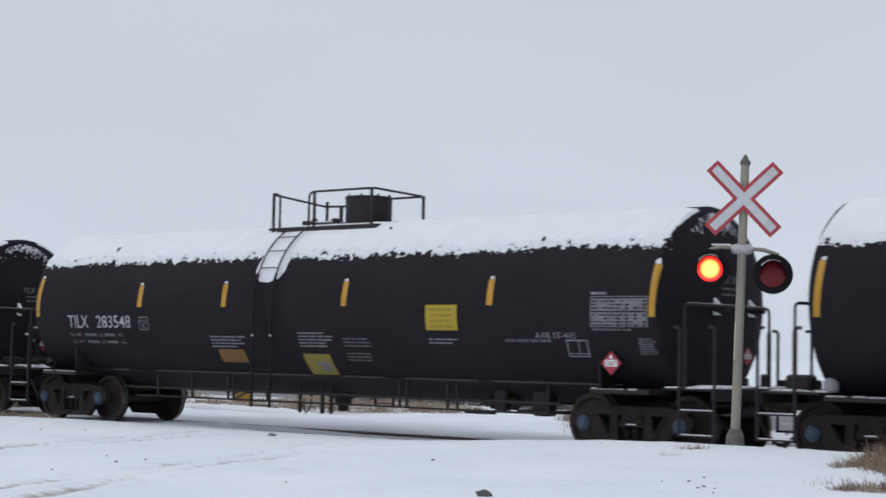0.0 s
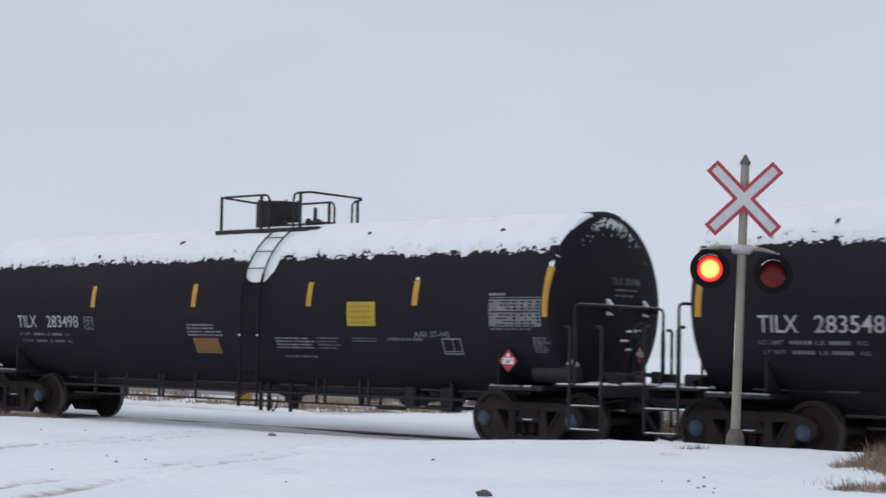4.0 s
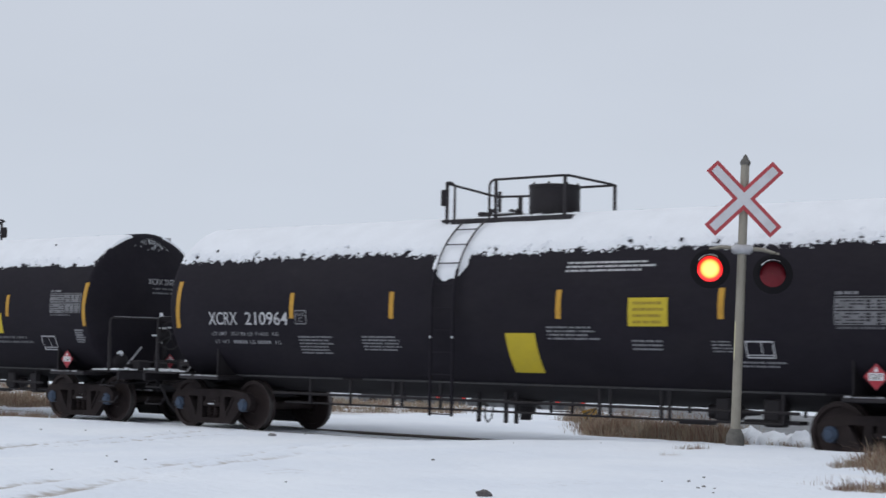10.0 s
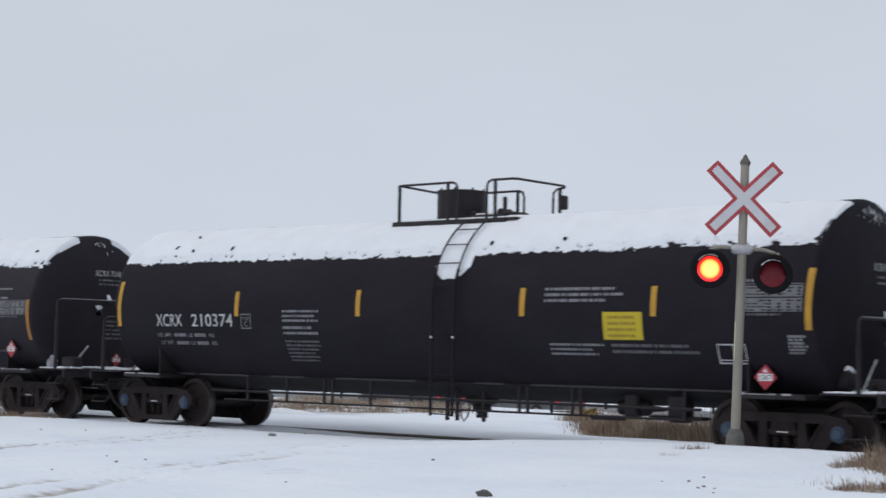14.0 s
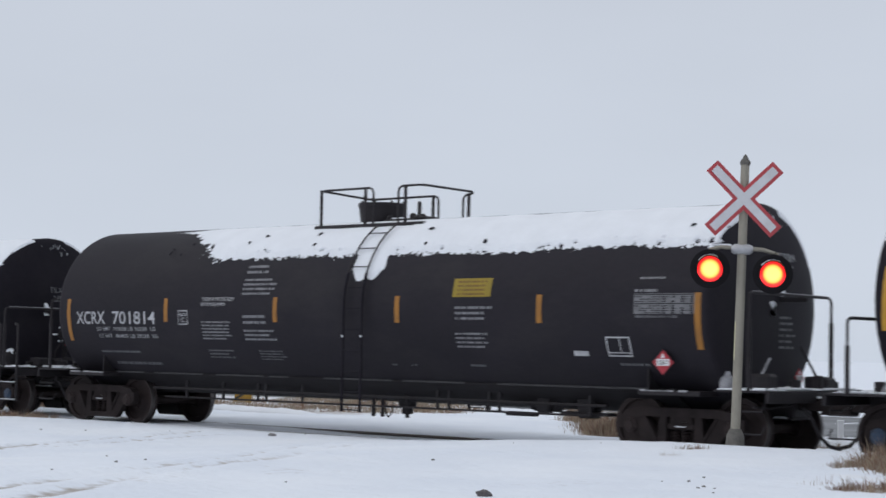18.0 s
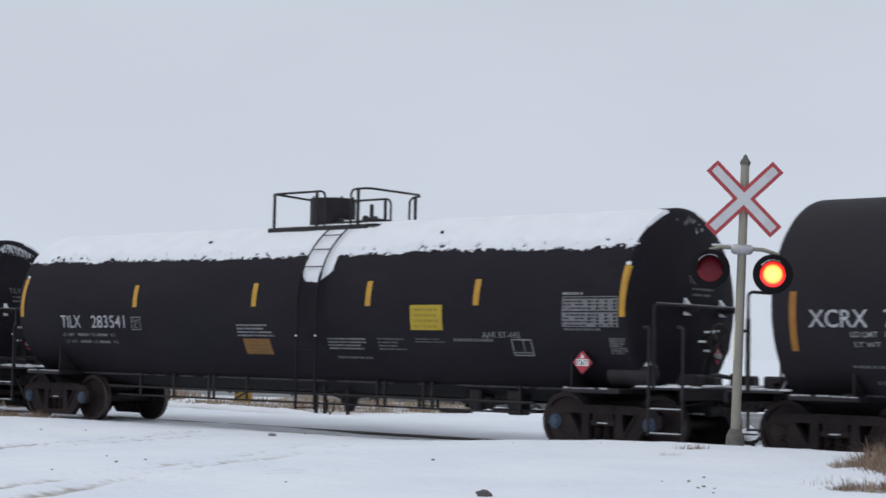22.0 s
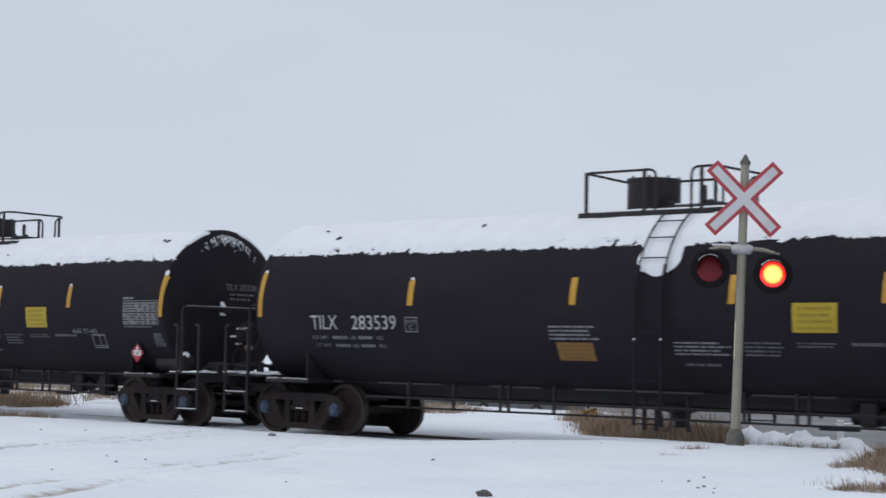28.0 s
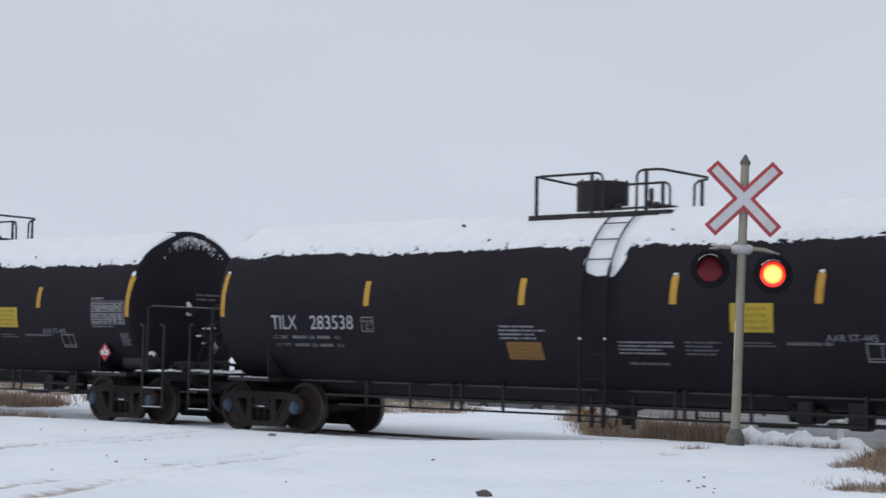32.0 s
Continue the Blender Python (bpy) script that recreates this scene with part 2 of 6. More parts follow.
# ---- mesh helpers ----
class Geo:
    """Collects vertices and faces of one part."""

    def __init__(self):
        self.v, self.f, self.m = [], [], []

    def add(self, verts, faces, slot=0):
        o = len(self.v)
        self.v += [tuple(p) for p in verts]
        self.f += [tuple(i + o for i in q) for q in faces]
        self.m += [slot] * len(faces)
        return self

    def box(self, x0, x1, y0, y1, z0, z1, c=0.006, slot=0):
        """A box with chamfered edges."""
        c = min(c, (x1 - x0) * 0.3, (y1 - y0) * 0.3, (z1 - z0) * 0.3)
        lo, hi = (x0, y0, z0), (x1, y1, z1)
        verts, index = [], {}
        for sx in (0, 1):
            for sy in (0, 1):
                for sz in (0, 1):
                    for ax in range(3):
                        p = []
                        for k, s in enumerate((sx, sy, sz)):
                            base = hi[k] if s else lo[k]
                            if k != ax:
                                base += -c if s else c
                            p.append(base)
                        index[(sx, sy, sz, ax)] = len(verts)
                        verts.append(p)
        faces = []
        for ax in range(3):
            b, d = (ax + 1) % 3, (ax + 2) % 3
            for s in (0, 1):
                quad = []
                for vb, vd in ((0, 0), (1, 0), (1, 1), (0, 1)):
                    key = [0, 0, 0]
                    key[ax], key[b], key[d] = s, vb, vd
                    quad.append(index[(*key, ax)])
                faces.append(quad if s else quad[::-1])
        for ax in range(3):
            b, d = (ax + 1) % 3, (ax + 2) % 3
            for vb in (0, 1):
                for vd in (0, 1):
                    k0, k1 = [0, 0, 0], [0, 0, 0]
                    k0[b] = k1[b] = vb
                    k0[d] = k1[d] = vd
                    k1[ax] = 1
                    q = [index[(*k0, b)], index[(*k1, b)], index[(*k1, d)], index[(*k0, d)]]
                    faces.append(q if vb == vd else q[::-1])
        for sx in (0, 1):
            for sy in (0, 1):
                for sz in (0, 1):
                    q = [index[(sx, sy, sz, k)] for k in range(3)]
                    faces.append(q if (sx + sy + sz) % 2 else q[::-1])
        return self.add(verts, faces, slot)

    def tube(self, pts, r, n=8, slot=0, caps=True, closed=False):
        """A round bar along a polyline."""
        pts = [Vector(p) for p in pts]
        verts, faces, k = [], [], len(pts)
        up = None
        for i, p in enumerate(pts):
            a = pts[i - 1] if (i or closed) else p
            b = pts[(i + 1) % k] if (i < k - 1 or closed) else p
            d = (b - a).normalized()
            if up is None:
                up = Vector((0, 0, 1)) if abs(d.z) < 0.9 else Vector((1, 0, 0))
            s = d.cross(up)
            if s.length < 1e-4:
                s = d.cross(Vector((0.3, 0.5, 0.8)))
            s.normalize()
            up = s.cross(d).normalized()
            for j in range(n):
                t = 2 * math.pi * j / n
                verts.append(p + r * (math.cos(t) * s + math.sin(t) * up))
        for i in range(k if closed else k - 1):
            for j in range(n):
                a, b = i * n + j, i * n + (j + 1) % n
                c, d2 = ((i + 1) % k) * n + (j + 1) % n, ((i + 1) % k) * n + j
                faces.append((a, b, c, d2))
        if caps and not closed:
            faces.append(tuple(range(n))[::-1])
            faces.append(tuple((k - 1) * n + j for j in range(n)))
        return self.add(verts, faces, slot)

    def lathe(self, profile, centre=(0, 0, 0), axis="y", n=32, slot=0, slots=None):
        """Turns (along, radius) pairs round an axis through centre."""
        verts, faces, sl = [], [], []
        for a, r in profile:
            for j in range(n):
                t = 2 * math.pi * j / n
                c, s = r * math.cos(t), r * math.sin(t)
                p = {"x": (a, c, s), "y": (c, a, -s), "z": (c, s, a)}[axis]
                verts.append([p[k] + centre[k] for k in range(3)])
        for i in range(len(profile) - 1):
            for j in range(n):
                q = (i * n + j, i * n + (j + 1) % n, (i + 1) * n + (j + 1) % n, (i + 1) * n + j)
                faces.append(q[::-1])
                sl.append(slots[i] if slots else slot)
        o = len(self.f)
        self.add(verts, faces)
        self.m[o:] = sl
        return self

    def prism(self, poly, y0, y1, slot=0):
        """A polygon given in x, z, pulled from y0 to y1 (y0 < y1)."""
        k = len(poly)
        verts = [(x, y0, z) for x, z in poly] + [(x, y1, z) for x, z in poly]
        faces = [tuple(range(k)), tuple(range(2 * k - 1, k - 1, -1))]
        faces += [(i, i + k, (i + 1) % k + k, (i + 1) % k) for i in range(k)]
        return self.add(verts, faces, slot)

    def mesh(self, name, mats, smooth=True, angle=38):
        me = bpy.data.meshes.new(name)
        me.from_pydata([tuple(v) for v in self.v], [], self.f)
        for m in (mats if isinstance(mats, (list, tuple)) else [mats]):
            me.materials.append(m)
        if any(self.m):
            me.polygons.foreach_set("material_index", self.m)
        if smooth:
            me.shade_smooth()
            me.set_sharp_from_angle(angle=radians(angle))
        me.update()
        return me


def part(name, geo, mats, parent=None, label="", smooth=True, at=None):
    """One mesh object, under its thing or part."""
    me = geo.mesh(name, mats, smooth) if isinstance(geo, Geo) else geo
    ob = new(name, me)
    if parent is not None:
        ob.parent = parent
    if at is not None:
        ob.location = at
    if label:
        tagged(ob, label)
    return ob


def arc(c, r, a0, a1, n, plane="xz", off=0.0):
    """Points of an arc, angles in degrees."""
    out = []
    for i in range(n + 1):
        t = radians(a0 + (a1 - a0) * i / n)
        p, q = c[0] + r * math.cos(t), c[1] + r * math.sin(t)
        out.append({"xz": (p, off, q), "yz": (off, p, q), "xy": (p, q, off)}[plane])
    return out


def wob(x, y=0.0, z=0.0):
    return noise.noise(Vector((x, y, z)))


# ---- the tank car ----
R, ZC = 1.53, 2.30            # tank radius and the height of its axis
END, HEAD = 7.50, 0.22        # where the shell ends towards the train's head, and how far the heads bulge
TAIL = 7.71                   # where it ends at the other end
TRUCKS = (-7.05, 6.79)        # truck centres along the car
WB, RW = 0.889, 0.457         # half wheelbase, wheel radius


def on_tank(u, deg, lift=0.0):
    """A point of the shell: u along the car and deg round it, up from the waist on the side of the road. Both are reckoned
    on a nominal shell of 1.574 m round an axis 2.199 m up, and carried over to the true one at the same height."""
    t = radians(deg)
    q = math.asin(max(-1.0, min(1.0, (2.199 + 1.574 * math.sin(t) - ZC) / R)))
    if deg > 90:
        q = math.pi - q
    if deg < 60:
        back = 0.87 * (1.574 * math.cos(t) - R * math.cos(q))
    else:
        back = 0.87 * (0.787 - R * math.cos(math.asin((3.562 - ZC) / R)))
    if u - back > END:
        lift -= R * (1 - math.sqrt(max(0.0, 1 - ((u - back - END) / HEAD) ** 2))) - 0.006
    return (u - back, -(R + lift) * math.cos(q), ZC + (R + lift) * math.sin(q))


def decal(u0, u1, d0, d1, lift=0.004, geo=None, slot=0, nu=1):
    """A rectangular sheet stuck on the shell."""
    g = geo or Geo()
    nd = max(1, int(abs(d1 - d0) / 4) + 1)
    verts = [on_tank(u0 + (u1 - u0) * i / nu, d0 + (d1 - d0) * j / nd, lift) for j in range(nd + 1) for i in range(nu + 1)]
    k = nu + 1
    faces = [(j * k + i, j * k + i + 1, (j + 1) * k + i + 1, (j + 1) * k + i) for j in range(nd) for i in range(nu)]
    return g.add(verts, faces, slot)


def glyph_mesh(text, bold=0.012):
    """Triangulated letters of the built-in font, with their box."""
    cu = bpy.data.curves.new("letters", "FONT")
    cu.body, cu.size, cu.offset, cu.resolution_u = text, 1.0, bold, 3
    ob = bpy.data.objects.new("letters", cu)
    scene.collection.objects.link(ob)
    ob_eval = ob.evaluated_get(bpy.context.evaluated_depsgraph_get())
    me = ob_eval.to_mesh()
    v = [tuple(p.co) for p in me.vertices]
    f = [tuple(p.vertices) for p in me.polygons]
    ob_eval.to_mesh_clear()
    bpy.data.objects.remove(ob)
    bpy.data.curves.remove(cu)
    xs, ys = [p[0] for p in v], [p[1] for p in v]
    return v, f, (min(xs), max(xs), min(ys), max(ys))


GLYPHS = {}


def lettering(text, u0, u1, d0, d1, geo=None, lift=0.005, bold=0.005):
    """Letters wrapped on the shell, fitted between u0 and u1, d0 (foot) and d1 (head)."""
    g = geo or Geo()
    if text not in GLYPHS:
        GLYPHS[text] = glyph_mesh(text, bold if len(text) < 8 else 0.0)
    v, f, (x0, x1, y0, y1) = GLYPHS[text]
    g.add([on_tank(u0 + (u1 - u0) * (x - x0) / (x1 - x0), d0 + (d1 - d0) * (y - y0) / (y1 - y0), lift) for x, y, _ in v], f)
    return g


def print_rows(u0, u1, d0, d1, rows, seed, geo=None, gap=0.52, ragged=0.3):
    """Small stencilling that cannot be read: rows of short bars."""
    g, rnd = geo or Geo(), random.Random(seed)
    pitch = (d0 - d1) / (rows - 1 + 1 - gap) if rows > 1 else (d0 - d1) / (1 - gap)
    for r in range(rows):
        top = d0 - r * pitch
        u, end = u0, u1 - (u1 - u0) * ragged * rnd.random()
        while u < end - 0.02:
            w = min(rnd.uniform(0.02, 0.075), end - u)
            decal(u, u + w, top - pitch * (1 - gap), top, 0.005, g)
            u += w + rnd.choice((0.008, 0.01, 0.012, 0.03))
    return g


def open_square(u0, u1, d0, d1, w=0.022, inner=True):
    g = Geo()
    dw = math.degrees(w / R)
    decal(u0, u1, d0 - dw, d0, 0.005, g), decal(u0, u1, d1, d1 + dw, 0.005, g)
    decal(u0, u0 + w, d1 + dw, d0 - dw, 0.005, g), decal(u1 - w, u1, d1 + dw, d0 - dw, 0.005, g)
    if inner:
        um = u0 + (u1 - u0) * 0.55
        decal(um, um + w * 0.7, d0 - (d0 - d1) * 0.78, d0 - dw, 0.005, g)
        decal(u0 + w, u1 - w, d0 - (d0 - d1) * 0.78 - dw * 0.7, d0 - (d0 - d1) * 0.78, 0.005, g)
    return g


def table_sheet(car, u0, u1, d0, d1, seed):
    """The stencilled test table near the end of a tank: a grey panel with dark cells."""
    sheet = part("test_table", decal(u0, u1, d1, d0, 0.004, nu=2), TABLE, car, "grey stencilled test table")
    g, rnd = Geo(), random.Random(seed)
    n, w, h = 9, u1 - u0, d0 - d1
    for r in range(n):
        top = d0 - h * (r + 0.30) / n
        if r in (0, 4):
            decal(u0 + 0.015, u1 - 0.015, top - h * 0.045, top, 0.006, g)
            continue
        x = 0.02
        while x < 0.44:
            k = rnd.uniform(0.03, 0.11)
            if rnd.random() < 0.72:
                decal(u0 + w * x, u0 + w * min(0.45, x + k), top - h * 0.040, top, 0.006, g)
            x += k + 0.012
        for c in (0.47, 0.62, 0.77, 0.92):
            if rnd.random() < 0.85:
                decal(u0 + w * c, u0 + w * (c + 0.05), top - h * 0.062, top + h * 0.01, 0.006, g)
            if rnd.random() < 0.55:
                decal(u0 + w * (c + 0.065), u0 + w * min(0.985, c + 0.065 + rnd.uniform(0.03, 0.06)), top - h * 0.035, top, 0.006, g)
    tagged(part("table_print", g, TANK, sheet), kind="stuff")
    tagged(part("table_heading", print_rows(u0, u0 + (u1 - u0) * 0.4, d0 + 2.4, d0 + 0.9, 1, seed + 1, gap=0.05), SMALLPRINT, sheet), kind="stuff")
    tagged(part("table_footing", print_rows(u0 + 0.03, u1 - 0.1, d1 - 0.8, d1 - 2.0, 1, seed + 2, gap=0.05), FADED, sheet), kind="stuff")


def placard_diamond(car, u, d, half=0.19, number="1267", faces_end=None):
    """A diamond hazard placard, upright in its holder, on the side of the tank or at its end."""
    if faces_end is None:
        base, top = Vector(on_tank(u, d)), Vector(on_tank(u, d + math.degrees(half / R) * 1.05))
        out = base.y - top.y + 0.025
        base = Vector((base.x + 0.87 * out, base.y - out, base.z))
    else:
        base = Vector(faces_end)

    def at(a, b, lift):
        return base + (Vector((a, -lift, b)) if faces_end is None else Vector((lift, a, b)))
    ring = [(half, 0), (0, half), (-half, 0), (0, -half)]

    def diamond(k, lift, back):
        return Geo().add([at(a * k, b * k, lift) for a, b in ring] + [at(a * k, b * k, lift - back) for a, b in ring],
                         [(3, 2, 1, 0) if faces_end is None else (0, 1, 2, 3)] + [(i, (i + 1) % 4, (i + 1) % 4 + 4, i + 4) for i in range(4)])
    holder = part("hazard_placard", diamond(1.0, 0.010, 0.016), STEEL, car, "red and white diamond hazard placard in a holder", smooth=False)
    part("red_field", diamond(0.96, 0.014, 0.003), RED, holder, smooth=False)
    h = half * 0.60
    g = Geo().add([at(a, b, 0.018) for a, b in ((-h, -half * 0.27), (h, -half * 0.27), (h, half * 0.27), (-h, half * 0.27))], [(0, 1, 2, 3)])
    part("number_panel", g, WHITE, holder, smooth=False)
    flame = [(-0.2, 0.36), (0.0, 0.74), (0.2, 0.36)]
    part("flame_mark", Geo().add([at(a * half, b * half, 0.018) for a, b in flame], [(0, 2, 1)]), WHITE, holder, smooth=False)
    if number not in GLYPHS:
        GLYPHS[number] = glyph_mesh(number)
    v, f, (x0, x1, y0, y1) = GLYPHS[number]
    g = Geo().add([at(-h * 0.8 + 1.6 * h * (x - x0) / (x1 - x0), -half * 0.19 + 0.38 * half * (y - y0) / (y1 - y0), 0.021) for x, y, _ in v], f)
    part("panel_number", g, INK, holder, smooth=False)
    if faces_end is None:
        part("placard_bracket", Geo().box(base.x - 0.03, base.x + 0.03, base.y + 0.007, base.y + 0.30, base.z - 0.05, base.z + 0.05, 0.006), STEEL, holder)


def shell_geo():
    """Cylinder with two ellipsoidal heads, rings close together at the weld bands."""
    prof = []
    for i in range(13):
        t = radians(90 * i / 12)
        prof.append((-TAIL - 1.35 * HEAD * math.cos(t), max(R * math.sin(t), 0.002)))
    for u in (-TAIL + 0.05, -5.7, -3.8, -1.9, 0.0, 1.9, 3.8, 5.7, END - 0.05):
        prof.append((u, R))
    for i in range(13):
        t = radians(90 - 90 * i / 12)
        prof.append((END + HEAD * math.cos(t), max(R * math.sin(t), 0.002)))
    return Geo().lathe(prof, (0, 0, ZC), "x", 72)


def snow_geo(seed, edge=35.0, far=150.0, rough=1.0, bare=None, retreat=0.12):
    """Snow lying along the top of a tank: a thin pillow that thins out to a ragged, flecked edge towards the road.
    Where its depth falls below nothing it lies inside the shell, which leaves holes and loose flakes."""
    g = Geo()
    nz = noise.noise
    nu = 800
    band = [-7.0 + 0.50 * k for k in range(40)]
    for i in range(nu + 1):
        u = -TAIL - 0.20 + i * (END + TAIL + 0.34) / nu
        sink = R * (1 - math.sqrt(max(0.0, 1 - ((TAIL + u) / (1.35 * HEAD)) ** 2))) if u < -TAIL else 0.0
        low = edge + 2.4 * wob(u * 0.45, seed * 3.7) + 1.7 * wob(u * 1.9, seed * 1.3)
        low += rough * (1.3 * wob(u * 5.1, seed) - 3.5 * max(0.0, wob(u * 3.3, seed + 33) - 0.25))
        rows = [low + q for q in band]
        rows += [rows[-1] + (far - rows[-1]) * k / 12 for k in range(1, 13)]
        for d in rows:
            dd = d - low
            x, y = u, d * 0.026
            t = min(0.036, 0.0062 * dd)
            t = min(t, 0.14 * (END + 0.045 - 0.055 * min(1.0, max(0.0, (d - 36) / 22)) - retreat * max(0.0, 1 - max(dd, 0.0) / 38) ** 1.5 - u), 0.2 * (u + TAIL + 0.16 - 0.10 * nz((d * 0.05, seed, 0.5))), 0.004 * (far - d))
            near = math.exp(-(max(dd, 0.0) / 6.5) ** 2)
            soft = near
            if bare:
                tb = 0.030 * (u - bare[1] - 1.73 + 0.042 * (d - 33)) - 0.02 + 0.01 * nz((u * 1.5, y * 3.0, seed))
                t = min(t, tb)
                soft = max(near, 0.45 * math.exp(-((u - bare[1] - 2.5 + 0.042 * (d - 33)) / 0.7) ** 2))
            if soft > 0.03:
                n1 = nz((x * 13.0, y * 17.0, seed)) + 0.8 * nz((x * 31.0, y * 34.0, seed + 5.5)) + 0.5 * nz((x * 9.0, y * 3.0, seed + 8.5))
                n1 += 0.7 * nz((x * 62.0, y * 66.0, seed + 2.5))
                t += soft * rough * 0.0125 * n1
                pit = nz((x * 8.0, y * 11.0, seed + 21.5)) + 0.5 * nz((x * 24.0, y * 27.0, seed + 25.5))
                t -= min(1.5, rough) * 0.16 * max(0.0, pit - 0.42) * math.exp(-(max(dd - 2.0, 0.0) / 5.0) ** 2)
            lump = 1 + 0.3 * wob(u * 2.1, d * 0.06, seed)
            rest = max(-0.02, t * lump if t > 0 else t) - sink
            if t <= 0.0 and u > END:
                rest -= 0.10      # bare part of the head: keep the sheet well inside
            g.v.append(on_tank(u, d, rest))
    k = len(rows)
    for i in range(nu):
        for j in range(k - 1):
            a = i * k + j
            g.f.append((a, a + k, a + k + 1, a + 1))
            g.m.append(0)
    return g


def head_point(rad, ang, side=1, lift=0.006):
    """A point of a head: rad from its middle, ang round it from the road side."""
    return (side * (END + HEAD * math.sqrt(max(0.0, 1 - (rad / R) ** 2)) + lift), -rad * math.cos(ang), ZC + rad * math.sin(ang))


def head_snow_geo(seed, count=150, side=1, spread=11.0):
    """A streaky dusting in a band under the top of a head."""
    g = Geo()
    rnd = random.Random(seed)
    for i in range(count * 3):
        a = radians(rnd.gauss(92, spread))
        r0 = R * (0.945 - 0.12 * abs(a - 1.5) - abs(rnd.gauss(0, 0.055)))
        ln = rnd.uniform(0.015, 0.07)
        wd = rnd.uniform(0.003, 0.012)
        pts = []
        for q, w in ((0, 0.4), (0.3, 1.0), (0.7, 0.7), (1.0, 0.1)):
            r = r0 - ln * q
            shift = 0.03 * rnd.uniform(-1, 1)
            for sg in (-1, 1):
                pts.append(head_point(r, a + (sg * wd * w + shift * 0.3) / r, side))
        q = [(0, 1, 3, 2), (2, 3, 5, 4), (4, 5, 7, 6)]
        g.add(pts, [x[::-1] for x in q] if side > 0 else q)
    return g


def side_frame_geo(y, s):
    """A cast truck side frame, seen from outside; y is its middle plane."""
    g = Geo()
    bars = [
        [(-1.08, 0.56), (-1.00, 0.68), (-0.60, 0.735), (0.60, 0.735), (1.00, 0.68), (1.08, 0.56), (0.86, 0.56), (0.64, 0.60), (-0.64, 0.60), (-0.86, 0.56)],
        [(-0.92, 0.59), (-0.64, 0.60), (-0.41, 0.27), (-0.34, 0.10), (-0.54, 0.10), (-0.80, 0.38)],
        [(0.92, 0.59), (0.80, 0.38), (0.54, 0.10), (0.34, 0.10), (0.41, 0.27), (0.64, 0.60)],
        [(-0.35, 0.10), (-0.38, 0.20), (0.38, 0.20), (0.35, 0.10)],
        [(-0.37, 0.605), (-0.25, 0.605), (-0.25, 0.19), (-0.42, 0.19)],
        [(0.25, 0.605), (0.37, 0.605), (0.42, 0.19), (0.25, 0.19)],
        [(-1.10, 0.60), (-0.86, 0.60), (-0.74, 0.46), (-0.78, 0.36), (-1.00, 0.36), (-1.10, 0.44)],
        [(1.10, 0.60), (1.10, 0.44), (1.00, 0.36), (0.78, 0.36), (0.74, 0.46), (0.86, 0.60)],
    ]
    for k, b in enumerate(bars):
        w = 0.075 if k == 0 else 0.055 + 0.002 * k
        g.prism(b, y - w, y + w)
    for k in (-1, 1):       # raised ribs round the windows
        g.prism([(k * 0.66, 0.60), (k * 0.62, 0.60), (k * 0.40, 0.28), (k * 0.43, 0.25)], y - 0.085, y + 0.085)
    return g


def wheel_geo(y, out):
    """A wheel with its flange inboard, plate dished, rim bright on the running edge; out = -1 on the road side."""
    prof = [(0.070, 0.085), (0.072, 0.14), (0.020, 0.17), (-0.010, 0.27), (0.018, 0.375), (0.062, 0.385), (0.068, 0.450),
            (0.060, RW), (-0.030, RW + 0.002), (-0.045, RW + 0.022), (-0.062, RW + 0.026), (-0.070, RW + 0.012), (-0.070, 0.375), (-0.030, 0.36),
            (-0.040, 0.17), (-0.075, 0.14), (-0.075, 0.085)]
    slots = [0, 0, 0, 0, 0, 0, 1, 1, 0, 0, 0, 0, 0, 0, 0, 0]
    pr = [(y + out * a, r) for a, r in prof]
    g = Geo().lathe(pr, (0, 0, 0), "y", 40, slots=slots)
    if out > 0:
        g.f = [q[::-1] for q in g.f]
    return g


def rail_loop(pts, r=0.02):
    return Geo().tube(pts, r, 8)


